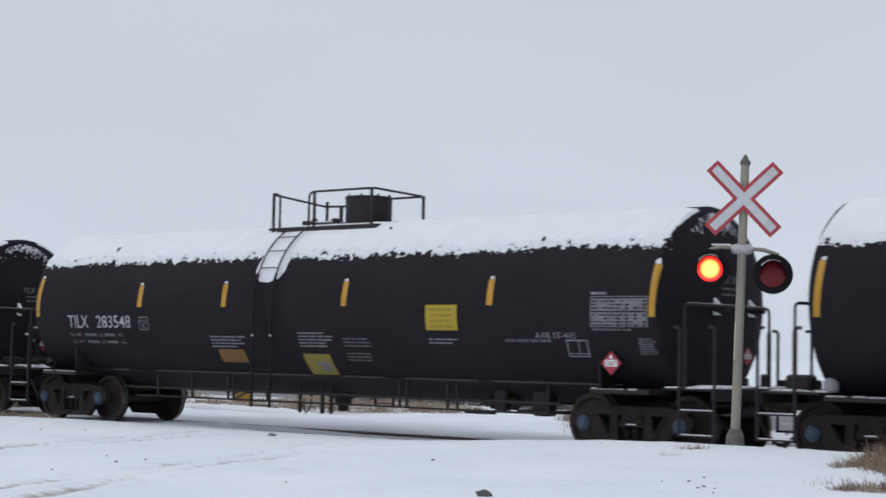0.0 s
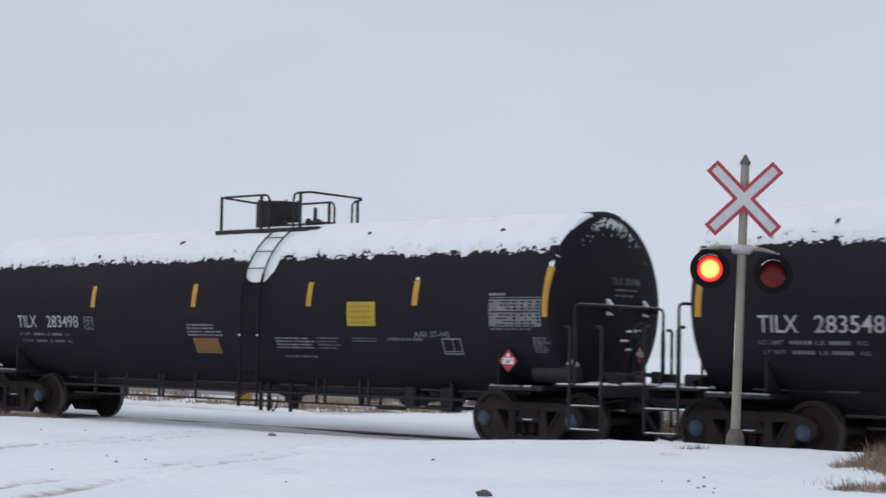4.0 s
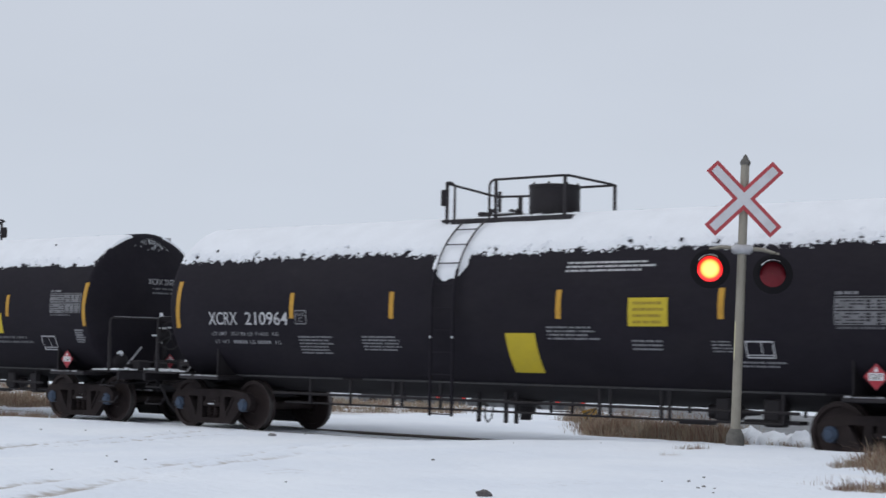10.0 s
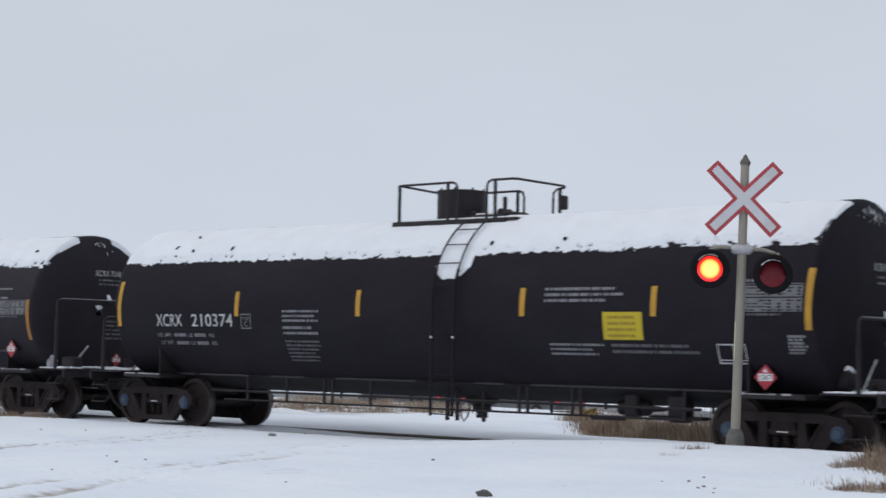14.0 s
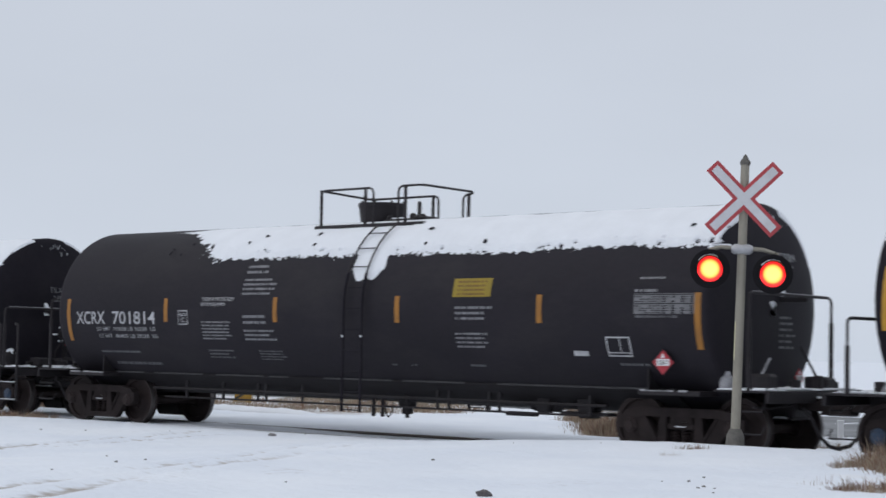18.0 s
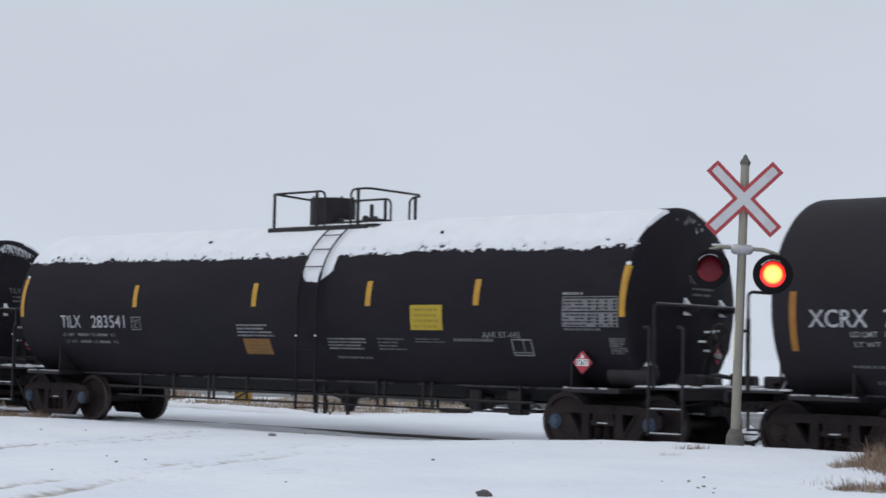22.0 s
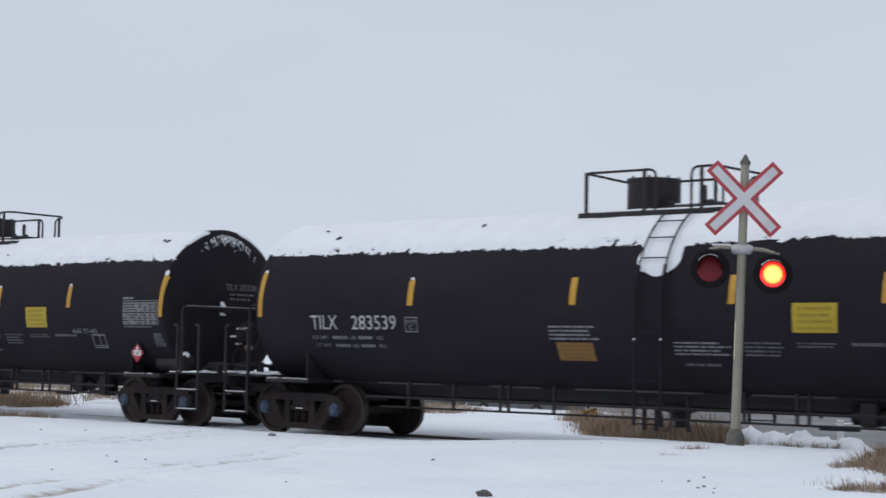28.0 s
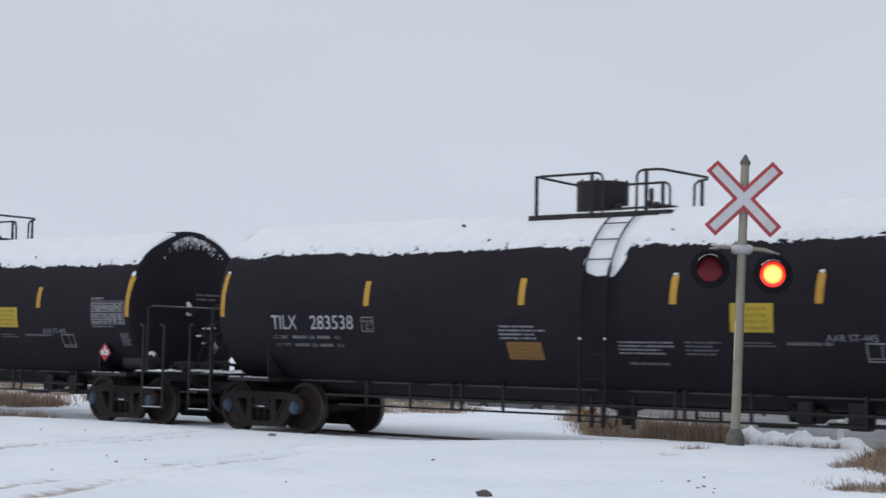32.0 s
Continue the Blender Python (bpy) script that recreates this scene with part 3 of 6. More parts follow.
def build_running_gear(car, cap_paint=None):
    """Two trucks: frames, springs, bolster, four wheelsets. Returns the wheelsets."""
    sets = []
    mesh_frame = {s: side_frame_geo(s * 1.0, s).mesh("side_frame", CAST) for s in (-1, 1)}
    pts = [(0.06 * math.cos(a * 0.9), 0.06 * math.sin(a * 0.9), 0.20 + 0.22 * a / 34) for a in range(35)]
    mesh_spring = Geo().tube(pts, 0.024, 5).mesh("spring", WHEEL)
    lumps = Geo().box(-0.10, -0.045, -0.04, 0.04, 0.506, 0.535, 0.010).box(0.02, 0.11, -0.05, 0.05, 0.506, 0.530, 0.010)
    mesh_lumps = lumps.box(-0.09, 0.09, -0.064, -0.061, 0.452, 0.466, 0.001).mesh("bolster_snow", SNOW_CAP)
    mesh_end = Geo().box(-0.235, 0.235, -0.06, 0.06, 0.415, 0.505, 0.015).mesh("bolster_end", CAST)
    mesh_plate = Geo().box(-0.34, 0.34, -0.03, 0.03, 0.12, 0.60, 0.02).mesh("spring_plate", STEEL)
    mesh_bolster = Geo().box(-0.20, 0.20, -1.05, 1.05, 0.47, 0.62, 0.02).mesh("bolster", CAST)
    mesh_wheel = {s: wheel_geo(s * 0.752, s).mesh("wheel", [WHEEL, TREAD]) for s in (-1, 1)}
    mesh_axle = Geo().lathe([(-1.03, 0.002), (-1.03, 0.07), (-0.83, 0.08), (-0.68, 0.10), (-0.60, 0.085), (0.60, 0.085), (0.68, 0.10), (0.83, 0.08), (1.03, 0.07), (1.03, 0.002)], n=16).mesh("axle", WHEEL)
    caps, boxes = {}, {}
    for s in (-1, 1):
        pr = [(s * 0.98, 0.120), (s * 1.075, 0.120), (s * 1.09, 0.110), (s * 1.093, 0.078), (s * 1.115, 0.066), (s * 1.115, 0.002)]
        g = Geo().lathe(pr, n=20)
        for b in range(3):
            t = radians(120 * b + 20)
            c = (0.088 * math.cos(t), 0.088 * math.sin(t))
            g.lathe([(s * 1.085, 0.020), (s * 1.108, 0.020), (s * 1.108, 0.002)], (c[0], 0, c[1]), "y", 6)
        if s > 0:
            g.f = [q[::-1] for q in g.f]
        caps[s] = g.mesh("bearing_cap", cap_paint or BLUE)
        boxes[s] = Geo().box(-0.16, 0.16, s * 1.0 - 0.062, s * 1.0 + 0.062, RW - 0.03, RW + 0.17, 0.02).mesh("bearing_adapter", CAST)
    mesh_beam = Geo().box(-0.05, 0.05, -0.62, 0.62, 0.30, 0.38, 0.015).mesh("brake_beam", STEEL)
    mesh_shoe = Geo().prism([(-0.03, 0.25), (0.03, 0.22), (0.045, 0.42), (0.02, 0.56), (-0.04, 0.52)], -0.04, 0.04).mesh("brake_shoe", CAST)
    for c in TRUCKS:
        for s in (-1, 1):
            sf = part("side_frame", mesh_frame[s], None, car, "cast steel truck side frame", at=(c, 0, 0))
            for k in (-0.18, 0.0, 0.18):
                part("spring", mesh_spring, None, sf, at=(k, s * 0.90, 0))
            part("bolster_end", mesh_end, None, sf, at=(0, s * 1.0, 0))
            lump = part("bolster_snow", mesh_lumps, None, sf, at=(0, s * 1.0, 0))
            lump.scale.y = -s
            part("spring_plate", mesh_plate, None, sf, at=(0, s * 0.80, 0))
            for e in (-1, 1):
                part("bearing_adapter", boxes[s], None, sf, at=(e * WB, 0, 0))
        part("bolster", mesh_bolster, None, car, at=(c, 0, 0))
        for e in (-1, 1):
            beam = part("brake_beam", mesh_beam, None, car, at=(c + e * 0.36, 0, 0))
            for s in (-1, 1):
                part("brake_shoe", mesh_shoe, None, beam, at=(e * 0.04, s * 0.72, 0))
            ws = new("wheelset")
            ws.parent, ws.location = car, (c + e * WB, 0, RW)
            sets.append(ws)
            part("axle", mesh_axle, None, ws)
            for s in (-1, 1):
                part("wheel", mesh_wheel[s], None, ws)
                part("bearing_cap", caps[s], None, ws, "round bearing end cap" if cap_paint else "blue-painted bearing end cap")
    return sets


def build_ends(car, brake_wheel=1, rail_z=2.28, stiles=True, tail_boxes=True):
    """Stub sills, end decks, couplers, hand rails, steps and hoses at both ends."""
    for e in (-1, 1):
        x0 = TRUCKS[0] if e < 0 else TRUCKS[1]
        tip = -9.05 if e < 0 else 8.79

        def X(d):
            """A place d metres in from the pulling face."""
            return tip - e * d

        def U(v):
            return e * v - 0.04
        a, b = sorted((X(0.55), x0 - e * 0.9))
        part("stub_sill", Geo().box(a, b, -0.26, 0.26, 0.62, 1.0, 0.02).box(a, b, -0.34, 0.34, 0.60, 0.619, 0.005), STEEL, car)
        d0, d1 = sorted((U(7.62), U(8.56)))
        deck = part("end_deck", Geo().box(d0, d1, -1.42, 1.42, 1.005, 1.035, 0.006), STEEL, car, "black steel end platform")
        lip = d0 if e < 0 else d1 - 0.06
        part("deck_sill", Geo().box(lip, lip + 0.06, -1.45, 1.45, 0.86, 1.004, 0.008), STEEL, deck)
        # body bolster and the webs that carry the tank over the truck
        bolster = part("body_bolster", Geo().box(x0 - 0.55, x0 + 0.55, -1.40, 1.40, 0.92, 1.0, 0.015), STEEL, car)
        for xx in (x0 - e * 0.42,):
            for s in (-1, 1):
                ys = [s * (0.45 + 0.85 * k / 8) for k in range(9)]
                zs = [ZC - math.sqrt(max(0.05, R * R - y * y)) + 0.01 for y in ys]
                poly = [(y, 1.0) for y in ys] + [(y, z) for y, z in zip(ys[::-1], zs[::-1])]
                poly = [(y, max(z, 1.001)) for y, z in poly]
                k = len(poly)
                vs = [(xx - 0.012, y, z) for y, z in poly] + [(xx + 0.012, y, z) for y, z in poly]
                part("bolster_web", Geo().add(vs, [tuple(range(k)), tuple(range(k, 2 * k))[::-1]] + [(i, i + k, (i + 1) % k + k, (i + 1) % k) for i in range(k)]), STEEL, bolster, smooth=False)
        g = Geo().box(*sorted((X(0.0), X(0.62))), -0.10, 0.10, 0.74, 0.92, 0.02)
        head = [(-0.20, -0.14), (0.06, -0.16), (0.14, -0.05), (0.06, 0.02), (0.10, 0.14), (-0.04, 0.17), (-0.20, 0.13)]
        pts = [(X(0) + e * p * 0.9, q * e) for p, q in head]
        k = len(pts)
        vs = [(p, q, 0.69) for p, q in pts] + [(p, q, 0.97) for p, q in pts]
        g.add(vs, [tuple(range(k))[::-1], tuple(range(k, 2 * k))] + [(i, (i + 1) % k, (i + 1) % k + k, i + k) for i in range(k)])
        coupler = part("coupler", g, CAST, car, "rusty knuckle coupler")
        part("coupler_snow", Geo().box(*sorted((X(0.1), X(0.34))), -0.08, 0.08, 0.925, 0.955, 0.012), SNOW_CAP, coupler)
        hose = [(X(0.35), -0.35 * e, 0.78), (X(0.2), -0.36 * e, 0.62), (X(0.1), -0.3 * e, 0.38), (X(0.0), -0.2 * e, 0.24), (X(-0.12), -0.08 * e, 0.2)]
        part("brake_hose", Geo().tube(hose, 0.028, 8), STEEL, car)
        lever = [(X(0.55), -1.40, 0.80), (X(0.5), -1.0, 0.78), (X(0.42), -0.5, 0.83), (X(0.3), 0.0, 1.02)]
        part("uncoupling_lever", Geo().tube(lever, 0.015, 6), STEEL, car)
        # hoop rail across the end
        hx, zt = (U(8.0) if stiles else U(8.2)), rail_z
        loop = [(hx, -1.40, 1.0), (hx, -1.40, zt - 0.08), (hx, -1.38, zt - 0.025), (hx, -1.32, zt), (hx - e * 0.12, 1.10, zt), (hx - e * 0.12, 1.17, zt - 0.025), (hx - e * 0.12, 1.20, zt - 0.08), (hx - e * 0.12, 1.20, 1.0)]
        rail = part("end_handrail", rail_loop(loop, 0.022), STEEL, car, "black pipe handrail across the car's end")
        for s, yy in ((-1, -1.40), (1, 1.20)):
            part("rail_sleeve", Geo().tube([(hx - (e * 0.12 if s > 0 else 0), yy, 1.02), (hx - (e * 0.12 if s > 0 else 0), yy, zt - 0.38)], 0.036, 8), STEEL, rail)
        if stiles:
            for s, yy in ((-1, -1.46), (1, 1.34)):
                step = None
                for v in (7.96, 8.56):
                    ob = part("step_stile", Geo().tube([(U(v), yy, 0.33), (U(v), yy, 1.90), (U(v - 0.03), yy, 1.93), (U(v - 0.10), yy, 1.93)], 0.025, 8), STEEL, car)
                    step = step or ob
                for zz in (0.35, 0.71):
                    tread = part("step_tread", Geo().box(*sorted((U(7.98), U(8.55))), yy - 0.03, yy + 0.03, zz - 0.012, zz + 0.012, 0.004), STEEL, step)
                    part("tread_snow", Geo().box(*sorted((U(8.0), U(8.53))), yy - 0.022, yy + 0.022, zz + 0.0125, zz + 0.026, 0.005), SNOW_CAP, step)
        else:
            # the near brace's light is put into its colour; the far one stays dark
            for y0, z0, y1, z1, mat in ((-0.86, 1.03, -0.40, 1.50, DUSTED_LIT), (1.16, 1.03, 0.50, 1.68, STEEL)):
                part("diagonal_brace", Geo().tube([(U(7.97), y0, z0), (U(7.95), y1, z1)], 0.020, 6), mat, rail)
            for zz in (0.42, 0.74):
                part("step_iron", Geo().tube([(U(8.0), -1.36, zz + 0.12), (U(8.0), -1.46, zz), (U(8.45), -1.46, zz), (U(8.45), -1.36, zz + 0.12)], 0.014, 6), STEEL, car)
        # snow lying on the deck
        rnd = random.Random(7 + e)
        for k in range(7):
            y0 = -1.40 + 2.8 * k / 7
            if rnd.random() < 0.7:
                part("deck_snow", Geo().box(d0 + 0.05, d1 - 0.07 * rnd.random() - 0.03, y0, y0 + 0.39, 1.036, 1.052 + 0.025 * rnd.random(), 0.012), SNOW_CAP, deck)
        # a strip of thin, broken snow on the bolster's edge
        g, q = Geo(), x0 - 0.5
        while q < x0 + 0.42:
            w = rnd.uniform(0.05, 0.24)
            g.box(q, q + w, -1.406, -1.39, rnd.uniform(0.978, 0.986), rnd.uniform(0.994, 1.012), 0.003)
            q += w + rnd.choice((0.015, 0.03, 0.10))
        tagged(part("bolster_frost", g, DUSTED_LIT, bolster), kind="stuff")
        if e == brake_wheel:
            if e > 0:
                ry = -1.0 if stiles else -0.72
                tank = part("air_reservoir", Geo().lathe([(-0.42, 0.002), (-0.42, 0.10), (-0.37, 0.17), (0.37, 0.17), (0.42, 0.10), (0.42, 0.002)], (U(7.36), ry, 1.20), "x", 20), STEEL, car, "black air reservoir with snow on it")
                part("reservoir_snow", Geo().lathe([(-0.24, 0.02), (-0.18, 0.075), (0.1, 0.09), (0.2, 0.03)], (U(7.58), ry, 1.335), "x", 12), SNOW_CAP, tank)
            wy, wz, wx = 0.16, 1.74, U(8.16)
            bw = part("brake_wheel", Geo().tube([(wx, wy + 0.28 * math.cos(t * math.pi / 12), wz + 0.28 * math.sin(t * math.pi / 12)) for t in range(24)], 0.017, 6, closed=True), STEEL, car)
            for t in range(4):
                q = math.pi * t / 2 + 0.5
                part("spoke", Geo().tube([(wx, wy, wz), (wx, wy + 0.27 * math.cos(q), wz + 0.27 * math.sin(q))], 0.012, 6), STEEL, bw)
            part("brake_housing", Geo().lathe([(U(7.90), 0.002), (U(7.90), 0.13), (U(8.02), 0.15), (U(8.09), 0.10), (U(8.12), 0.03), (U(8.12), 0.002)] if e > 0 else
                 [(U(8.12), 0.002), (U(8.12), 0.03), (U(8.09), 0.10), (U(8.02), 0.15), (U(7.90), 0.13), (U(7.90), 0.002)], (0, wy, wz), "x", 18), STEEL, bw)
            part("brake_column", Geo().box(*sorted((U(7.94), U(8.02))), wy - 0.05, wy + 0.05, 1.036, wz - 0.10, 0.015), STEEL, bw)
            part("brake_chain", Geo().tube([(U(8.05), wy - 0.08, wz - 0.1), (U(8.05), wy - 0.28, 1.40), (U(8.05), wy - 0.34, 1.06)], 0.018, 6), STEEL, bw)
            for yy, zz, w in ((-0.10, 0.13, 0.07), (-0.30, -0.02, 0.035), (0.06, 0.145, 0.04), (-0.16, -0.16, 0.03)):
                part("housing_snow", Geo().box(*sorted((U(7.98), U(8.10))), wy + yy - w, wy + yy + w, wz + zz, wz + zz + 0.035, 0.012), SNOW_CAP, bw)
            for yy, w, h in ((-0.62, 0.14, 0.20), (0.95, 0.12, 0.18), (-0.1, 0.10, 0.16)):
                part("valve_box", Geo().box(*sorted((U(8.0), U(8.34))), yy - w, yy + w, 1.036, 1.036 + h, 0.03), STEEL, deck)
            part("brake_pipe", Geo().tube([(U(8.1), -0.9, 1.12), (U(8.1), 0.2, 1.22), (U(8.1), 1.1, 1.14)], 0.035, 8), STEEL, deck)
        elif tail_boxes:
            part("retaining_drum", Geo().lathe([(1.036, 0.09), (1.06, 0.11), (1.20, 0.11), (1.24, 0.06), (1.30, 0.05), (1.30, 0.002)], (U(7.62), -1.05, 0), "z", 16), DUSTED_LIT, deck, "snow-dusted grey valve drum")
            for yy, w, h in ((-0.95, 0.13, 0.24), (0.72, 0.16, 0.20)):
                part("valve_box", Geo().box(*sorted((U(7.95), U(8.35))), yy - w, yy + w, 1.036, 1.036 + h, 0.04), STEEL, deck)
        for yy in ((-0.20, 0.86) if stiles else (0.24,)):
            hx2 = e * ((END if e > 0 else TAIL) + HEAD * math.sqrt(max(0.0, 1 - (((zt - ZC) ** 2 + yy * yy) / (R * R)))))
            part("rail_bracket", Geo().box(*sorted((hx2 - e * 0.02, hx + e * 0.01)), yy - 0.025, yy + 0.025, zt - 0.09, zt - 0.022, 0.01), STEEL, rail)
            x1, x2 = sorted((hx2 - e * 0.02, hx2 + e * 0.10))
            for up in ((0.02, 0.15), (-0.14, -0.06)) if stiles else ((0.0, 0.17),):
                tri = [(x1, zt + up[0]), (x2, zt + up[0]), (x1 if e > 0 else x2, zt + up[1])]
                part("bracket_snow", Geo().prism(tri, yy - 0.035, yy + 0.035), SNOW_CAP, rail)
        # a pale line along the rail's top, and crumbs of snow on every ledge of the end
        part("rail_top_line", Geo().tube([(hx, -1.30, zt + 0.018), (hx - e * 0.05, -0.2, zt + 0.019), (hx - e * 0.12, 1.08, zt + 0.018)], 0.010, 6), DUSTED_LIT, rail)
        g, rnd = Geo(), random.Random(31 + e)
        for k in range(46):
            y = rnd.uniform(-1.38, 1.38)
            w, dp, h = rnd.uniform(0.02, 0.13), rnd.uniform(0.02, 0.06), rnd.uniform(0.010, 0.045)
            if k % 3 == 0:
                x, z = U(8.56) - e * rnd.uniform(0.02, 0.2), 1.036
            elif k % 3 == 1:
                x, z, y = X(rnd.uniform(0.05, 0.75)), 0.925, rnd.uniform(-0.1, 0.1)
            else:
                x, z = U(rnd.uniform(7.7, 8.4)), 1.036
            g.box(x - w, x + w, y - dp, y + dp, z, z + h, min(0.012, h * 0.4))
        for k in range(6):
            x, z = X(rnd.uniform(0.6, 1.5)), 0.6195
            g.box(x - 0.08, x + 0.08, -0.338, -0.28, z, z + rnd.uniform(0.01, 0.03), 0.004)
        tagged(part("loose_snow", g, SNOW_CAP, deck), kind="stuff")
        for yy, xx, hh in ((-0.25, 8.3, 0.16), (0.30, 8.36, 0.22), (1.05, 8.2, 0.13)):
            part("deck_fitting", Geo().box(U(xx) - 0.07, U(xx) + 0.07, yy - 0.06, yy + 0.06, 1.036, 1.036 + hh, 0.02), STEEL, deck)


def build_top(car, flip=1, shift=0.0, drum_r=0.425, drum_z=(3.72, 4.30), taper=0.0, wide=1.0, drum_u=-0.19, reach=0.0):
    """Manway housing, grating, hand rails and ladders on the tank's top. flip = -1: the car runs the other way about."""
    zt, zg = 4.375, 3.74
    yn, yf = -0.75, 0.62
    zf = zt - 0.05
    F = lambda u: flip * u * (wide if u > 0 else 1.0) + shift
    Y = lambda y: y
    part("manway_housing", Geo().lathe([(drum_z[0] - 0.06, 0.002), (drum_z[0] - 0.06, drum_r - 0.06 - taper), (drum_z[0] + 0.06, drum_r - taper), (drum_z[1] - 0.05, drum_r),
         (drum_z[1] - 0.05, drum_r + 0.012), (drum_z[1], drum_r + 0.012), (drum_z[1] + 0.012, drum_r - 0.06), (drum_z[1] + 0.03, 0.10), (drum_z[1] + 0.03, 0.002)],
         (F(drum_u), 0, 0), "z", 36), STEEL, car, "round black manway housing")
    for k in range(8):
        q = 0.4 + k * math.pi / 4
        part("lid_bolt", Geo().lathe([(drum_z[1] - 0.03, 0.022), (drum_z[1] + 0.035, 0.022), (drum_z[1] + 0.042, 0.002)], (F(drum_u) + (drum_r - 0.03) * math.cos(q), (drum_r - 0.03) * math.sin(q), 0), "z", 6), STEEL, car)
    tray = part("valve_tray", Geo().box(*sorted((F(0.24), F(1.08))), -0.42, 0.30, 3.73, 3.84, 0.03).box(*sorted((F(1.02), F(1.16))), -0.40, 0.20, 3.80, 3.89, 0.03), STEEL, car)
    part("vent_valve", Geo().lathe([(3.83, 0.05), (3.90, 0.05), (3.92, 0.038), (4.16, 0.038), (4.19, 0.02), (4.19, 0.002)], (F(0.66), 0.15, 0), "z", 12), STEEL, tray)
    for k, (uu, yy) in enumerate(((0.34, -0.30), (0.92, -0.28), (0.80, 0.1))):
        part("tray_fitting", Geo().lathe([(3.84, 0.06), (3.89 + 0.02 * k, 0.06), (3.92 + 0.02 * k, 0.03), (3.92 + 0.02 * k, 0.002)], (F(uu), yy, 0), "z", 10), STEEL, tray)
    part("tray_snow", Geo().box(*sorted((F(0.44), F(0.86))), -0.36, 0.10, 3.841, 3.868, 0.010), SNOW_CAP, tray)
    for y0, y1 in ((yn, yn + 0.34), (yf - 0.20, yf)):
        a, b = sorted((Y(y0), Y(y1)))
        grate = part("grating", Geo().box(*sorted((F(-1.08), F(1.62))), a, b, zg - 0.030, zg - 0.012, 0.003), STEEL, car)
        for k in range(6):
            yy = a + (b - a) * k / 5
            part("grating_bar", Geo().box(*sorted((F(-1.1), F(1.64))), yy - 0.010, yy + 0.010, zg - 0.04, zg + 0.004, 0.003), STEEL, grate)
        edge = a if y0 < 0 else b
        part("grating_edge", Geo().box(*sorted((F(-1.12), F(1.42))), edge - 0.025, edge + 0.025, zg - 0.095, zg - 0.005, 0.010), STEEL, grate)
        for uu in (-0.86, 0.16, 1.12):
            yy = (a + b) / 2
            top = ZC + math.sqrt(R * R - yy * yy)
            part("grating_bracket", Geo().box(F(uu) - 0.03, F(uu) + 0.03, a + 0.04, b - 0.04, min(top, zg - 0.05) - 0.18, zg - 0.03, 0.008), STEEL, grate)
    rr, bend = 0.021, 0.10

    def rail(path, posts):
        ob = part("platform_handrail", rail_loop([(F(u), Y(y), z) for u, y, z in path], rr), STEEL, car, "bent black pipe handrail")
        for uu, yy in posts:
            part("rail_post", Geo().box(F(uu) - 0.027, F(uu) + 0.027, Y(yy) - 0.02, Y(yy) + 0.02, zg - 0.17, (zt if yy < 0 else zf) + 0.012, 0.006), STEEL, ob)
    turned = flip < 0
    leg, post = (0.60, 0.46) if turned else (0.35, 0.14)
    rail([(leg, yn, zg), (leg, yn, zt - bend), (leg - 0.03, yn, zt - 0.03), (leg - 0.10, yn, zt), (-0.90, yn, zt), (-1.0, yn + 0.08, zt), (-1.0, yf - 0.08, zf), (-0.92, yf, zf),
          (0.60, yf, zf), (0.67, yf, zf - 0.03), (0.70, yf, zf - bend), (0.70, yf, zg)], ((-0.97, yn), (post, yn), (-0.97, yf), (0.56, yf)))
    if turned:
        rail([(1.36, yn, zg), (1.36, yn, zt - bend), (1.39, yn, zt - 0.03), (1.45, yn, zt), (1.54, yn, zt), (1.62, yn + 0.08, zt), (1.62, yf - 0.06, zf - 0.06), (1.55, yf, zf - 0.08), (0.80, yf, zf - 0.10)],
             ((1.53, yn), (1.50, yf)))
    else:
        rail([(1.00, yn, zg), (1.00, yn, zt - bend), (1.03, yn, zt - 0.03), (1.10, yn, zt), (1.52 + reach, yn, zt), (1.60 + reach, yn + 0.08, zt), (1.62 + reach, yf - 0.06, zt - 0.02), (1.58 + reach, yf, zt - 0.04), (1.42 + reach, yf, zt - 0.06),
              (1.34 + reach, yf, zt - 0.12), (1.33 + reach, yf, zg)], ((1.18, yn), (1.48 + reach, yf)))
    # ladders: stiles that follow the shell down from the grating, then hang straight to below the sill
    lift = 0.09
    for s in (-1, 1):
        paths = []
        for uu in (0.60, 1.07):
            pts = [(F(uu), s * (R + lift) * math.cos(radians(60 - 5 * k)), ZC + (R + lift) * math.sin(radians(60 - 5 * k))) for k in range(13)]
            paths.append(pts + [(F(uu), s * (R + lift), 1.6), (F(uu), s * (R + lift), 0.47)])
        lad = new("side_ladder")
        lad.parent = car
        tagged(lad, "black ladder bent over the tank's side")
        for pts in paths:
            part("stile", Geo().tube(pts[8:], 0.027, 6), TANK, lad)
            part("upper_stile", Geo().tube(pts[:9], 0.016, 6), STEEL, lad)
        mesh_rung = Geo().tube([(F(0.60), 0, 0), (F(1.07), 0, 0)], 0.011, 6).mesh("rung", TANK)
        places = [(s * (R + lift) * math.cos(radians(t)), ZC + (R + lift) * math.sin(radians(t))) for t in (50, 37, 24, 11)]
        places += [(s * (R + lift), z) for z in (2.22, 1.86, 1.50, 1.14, 0.80, 0.50)]
        for y, z in places:
            part("rung", mesh_rung, None, lad, at=(0, y, z))
        for uu in (0.60, 1.07):
            part("stile_snow", Geo().box(F(uu) - 0.016, F(uu) + 0.016, s * (R + lift) - 0.035, s * (R + lift) + 0.02, 1.73, 1.765, 0.008), SNOW_CAP, lad)


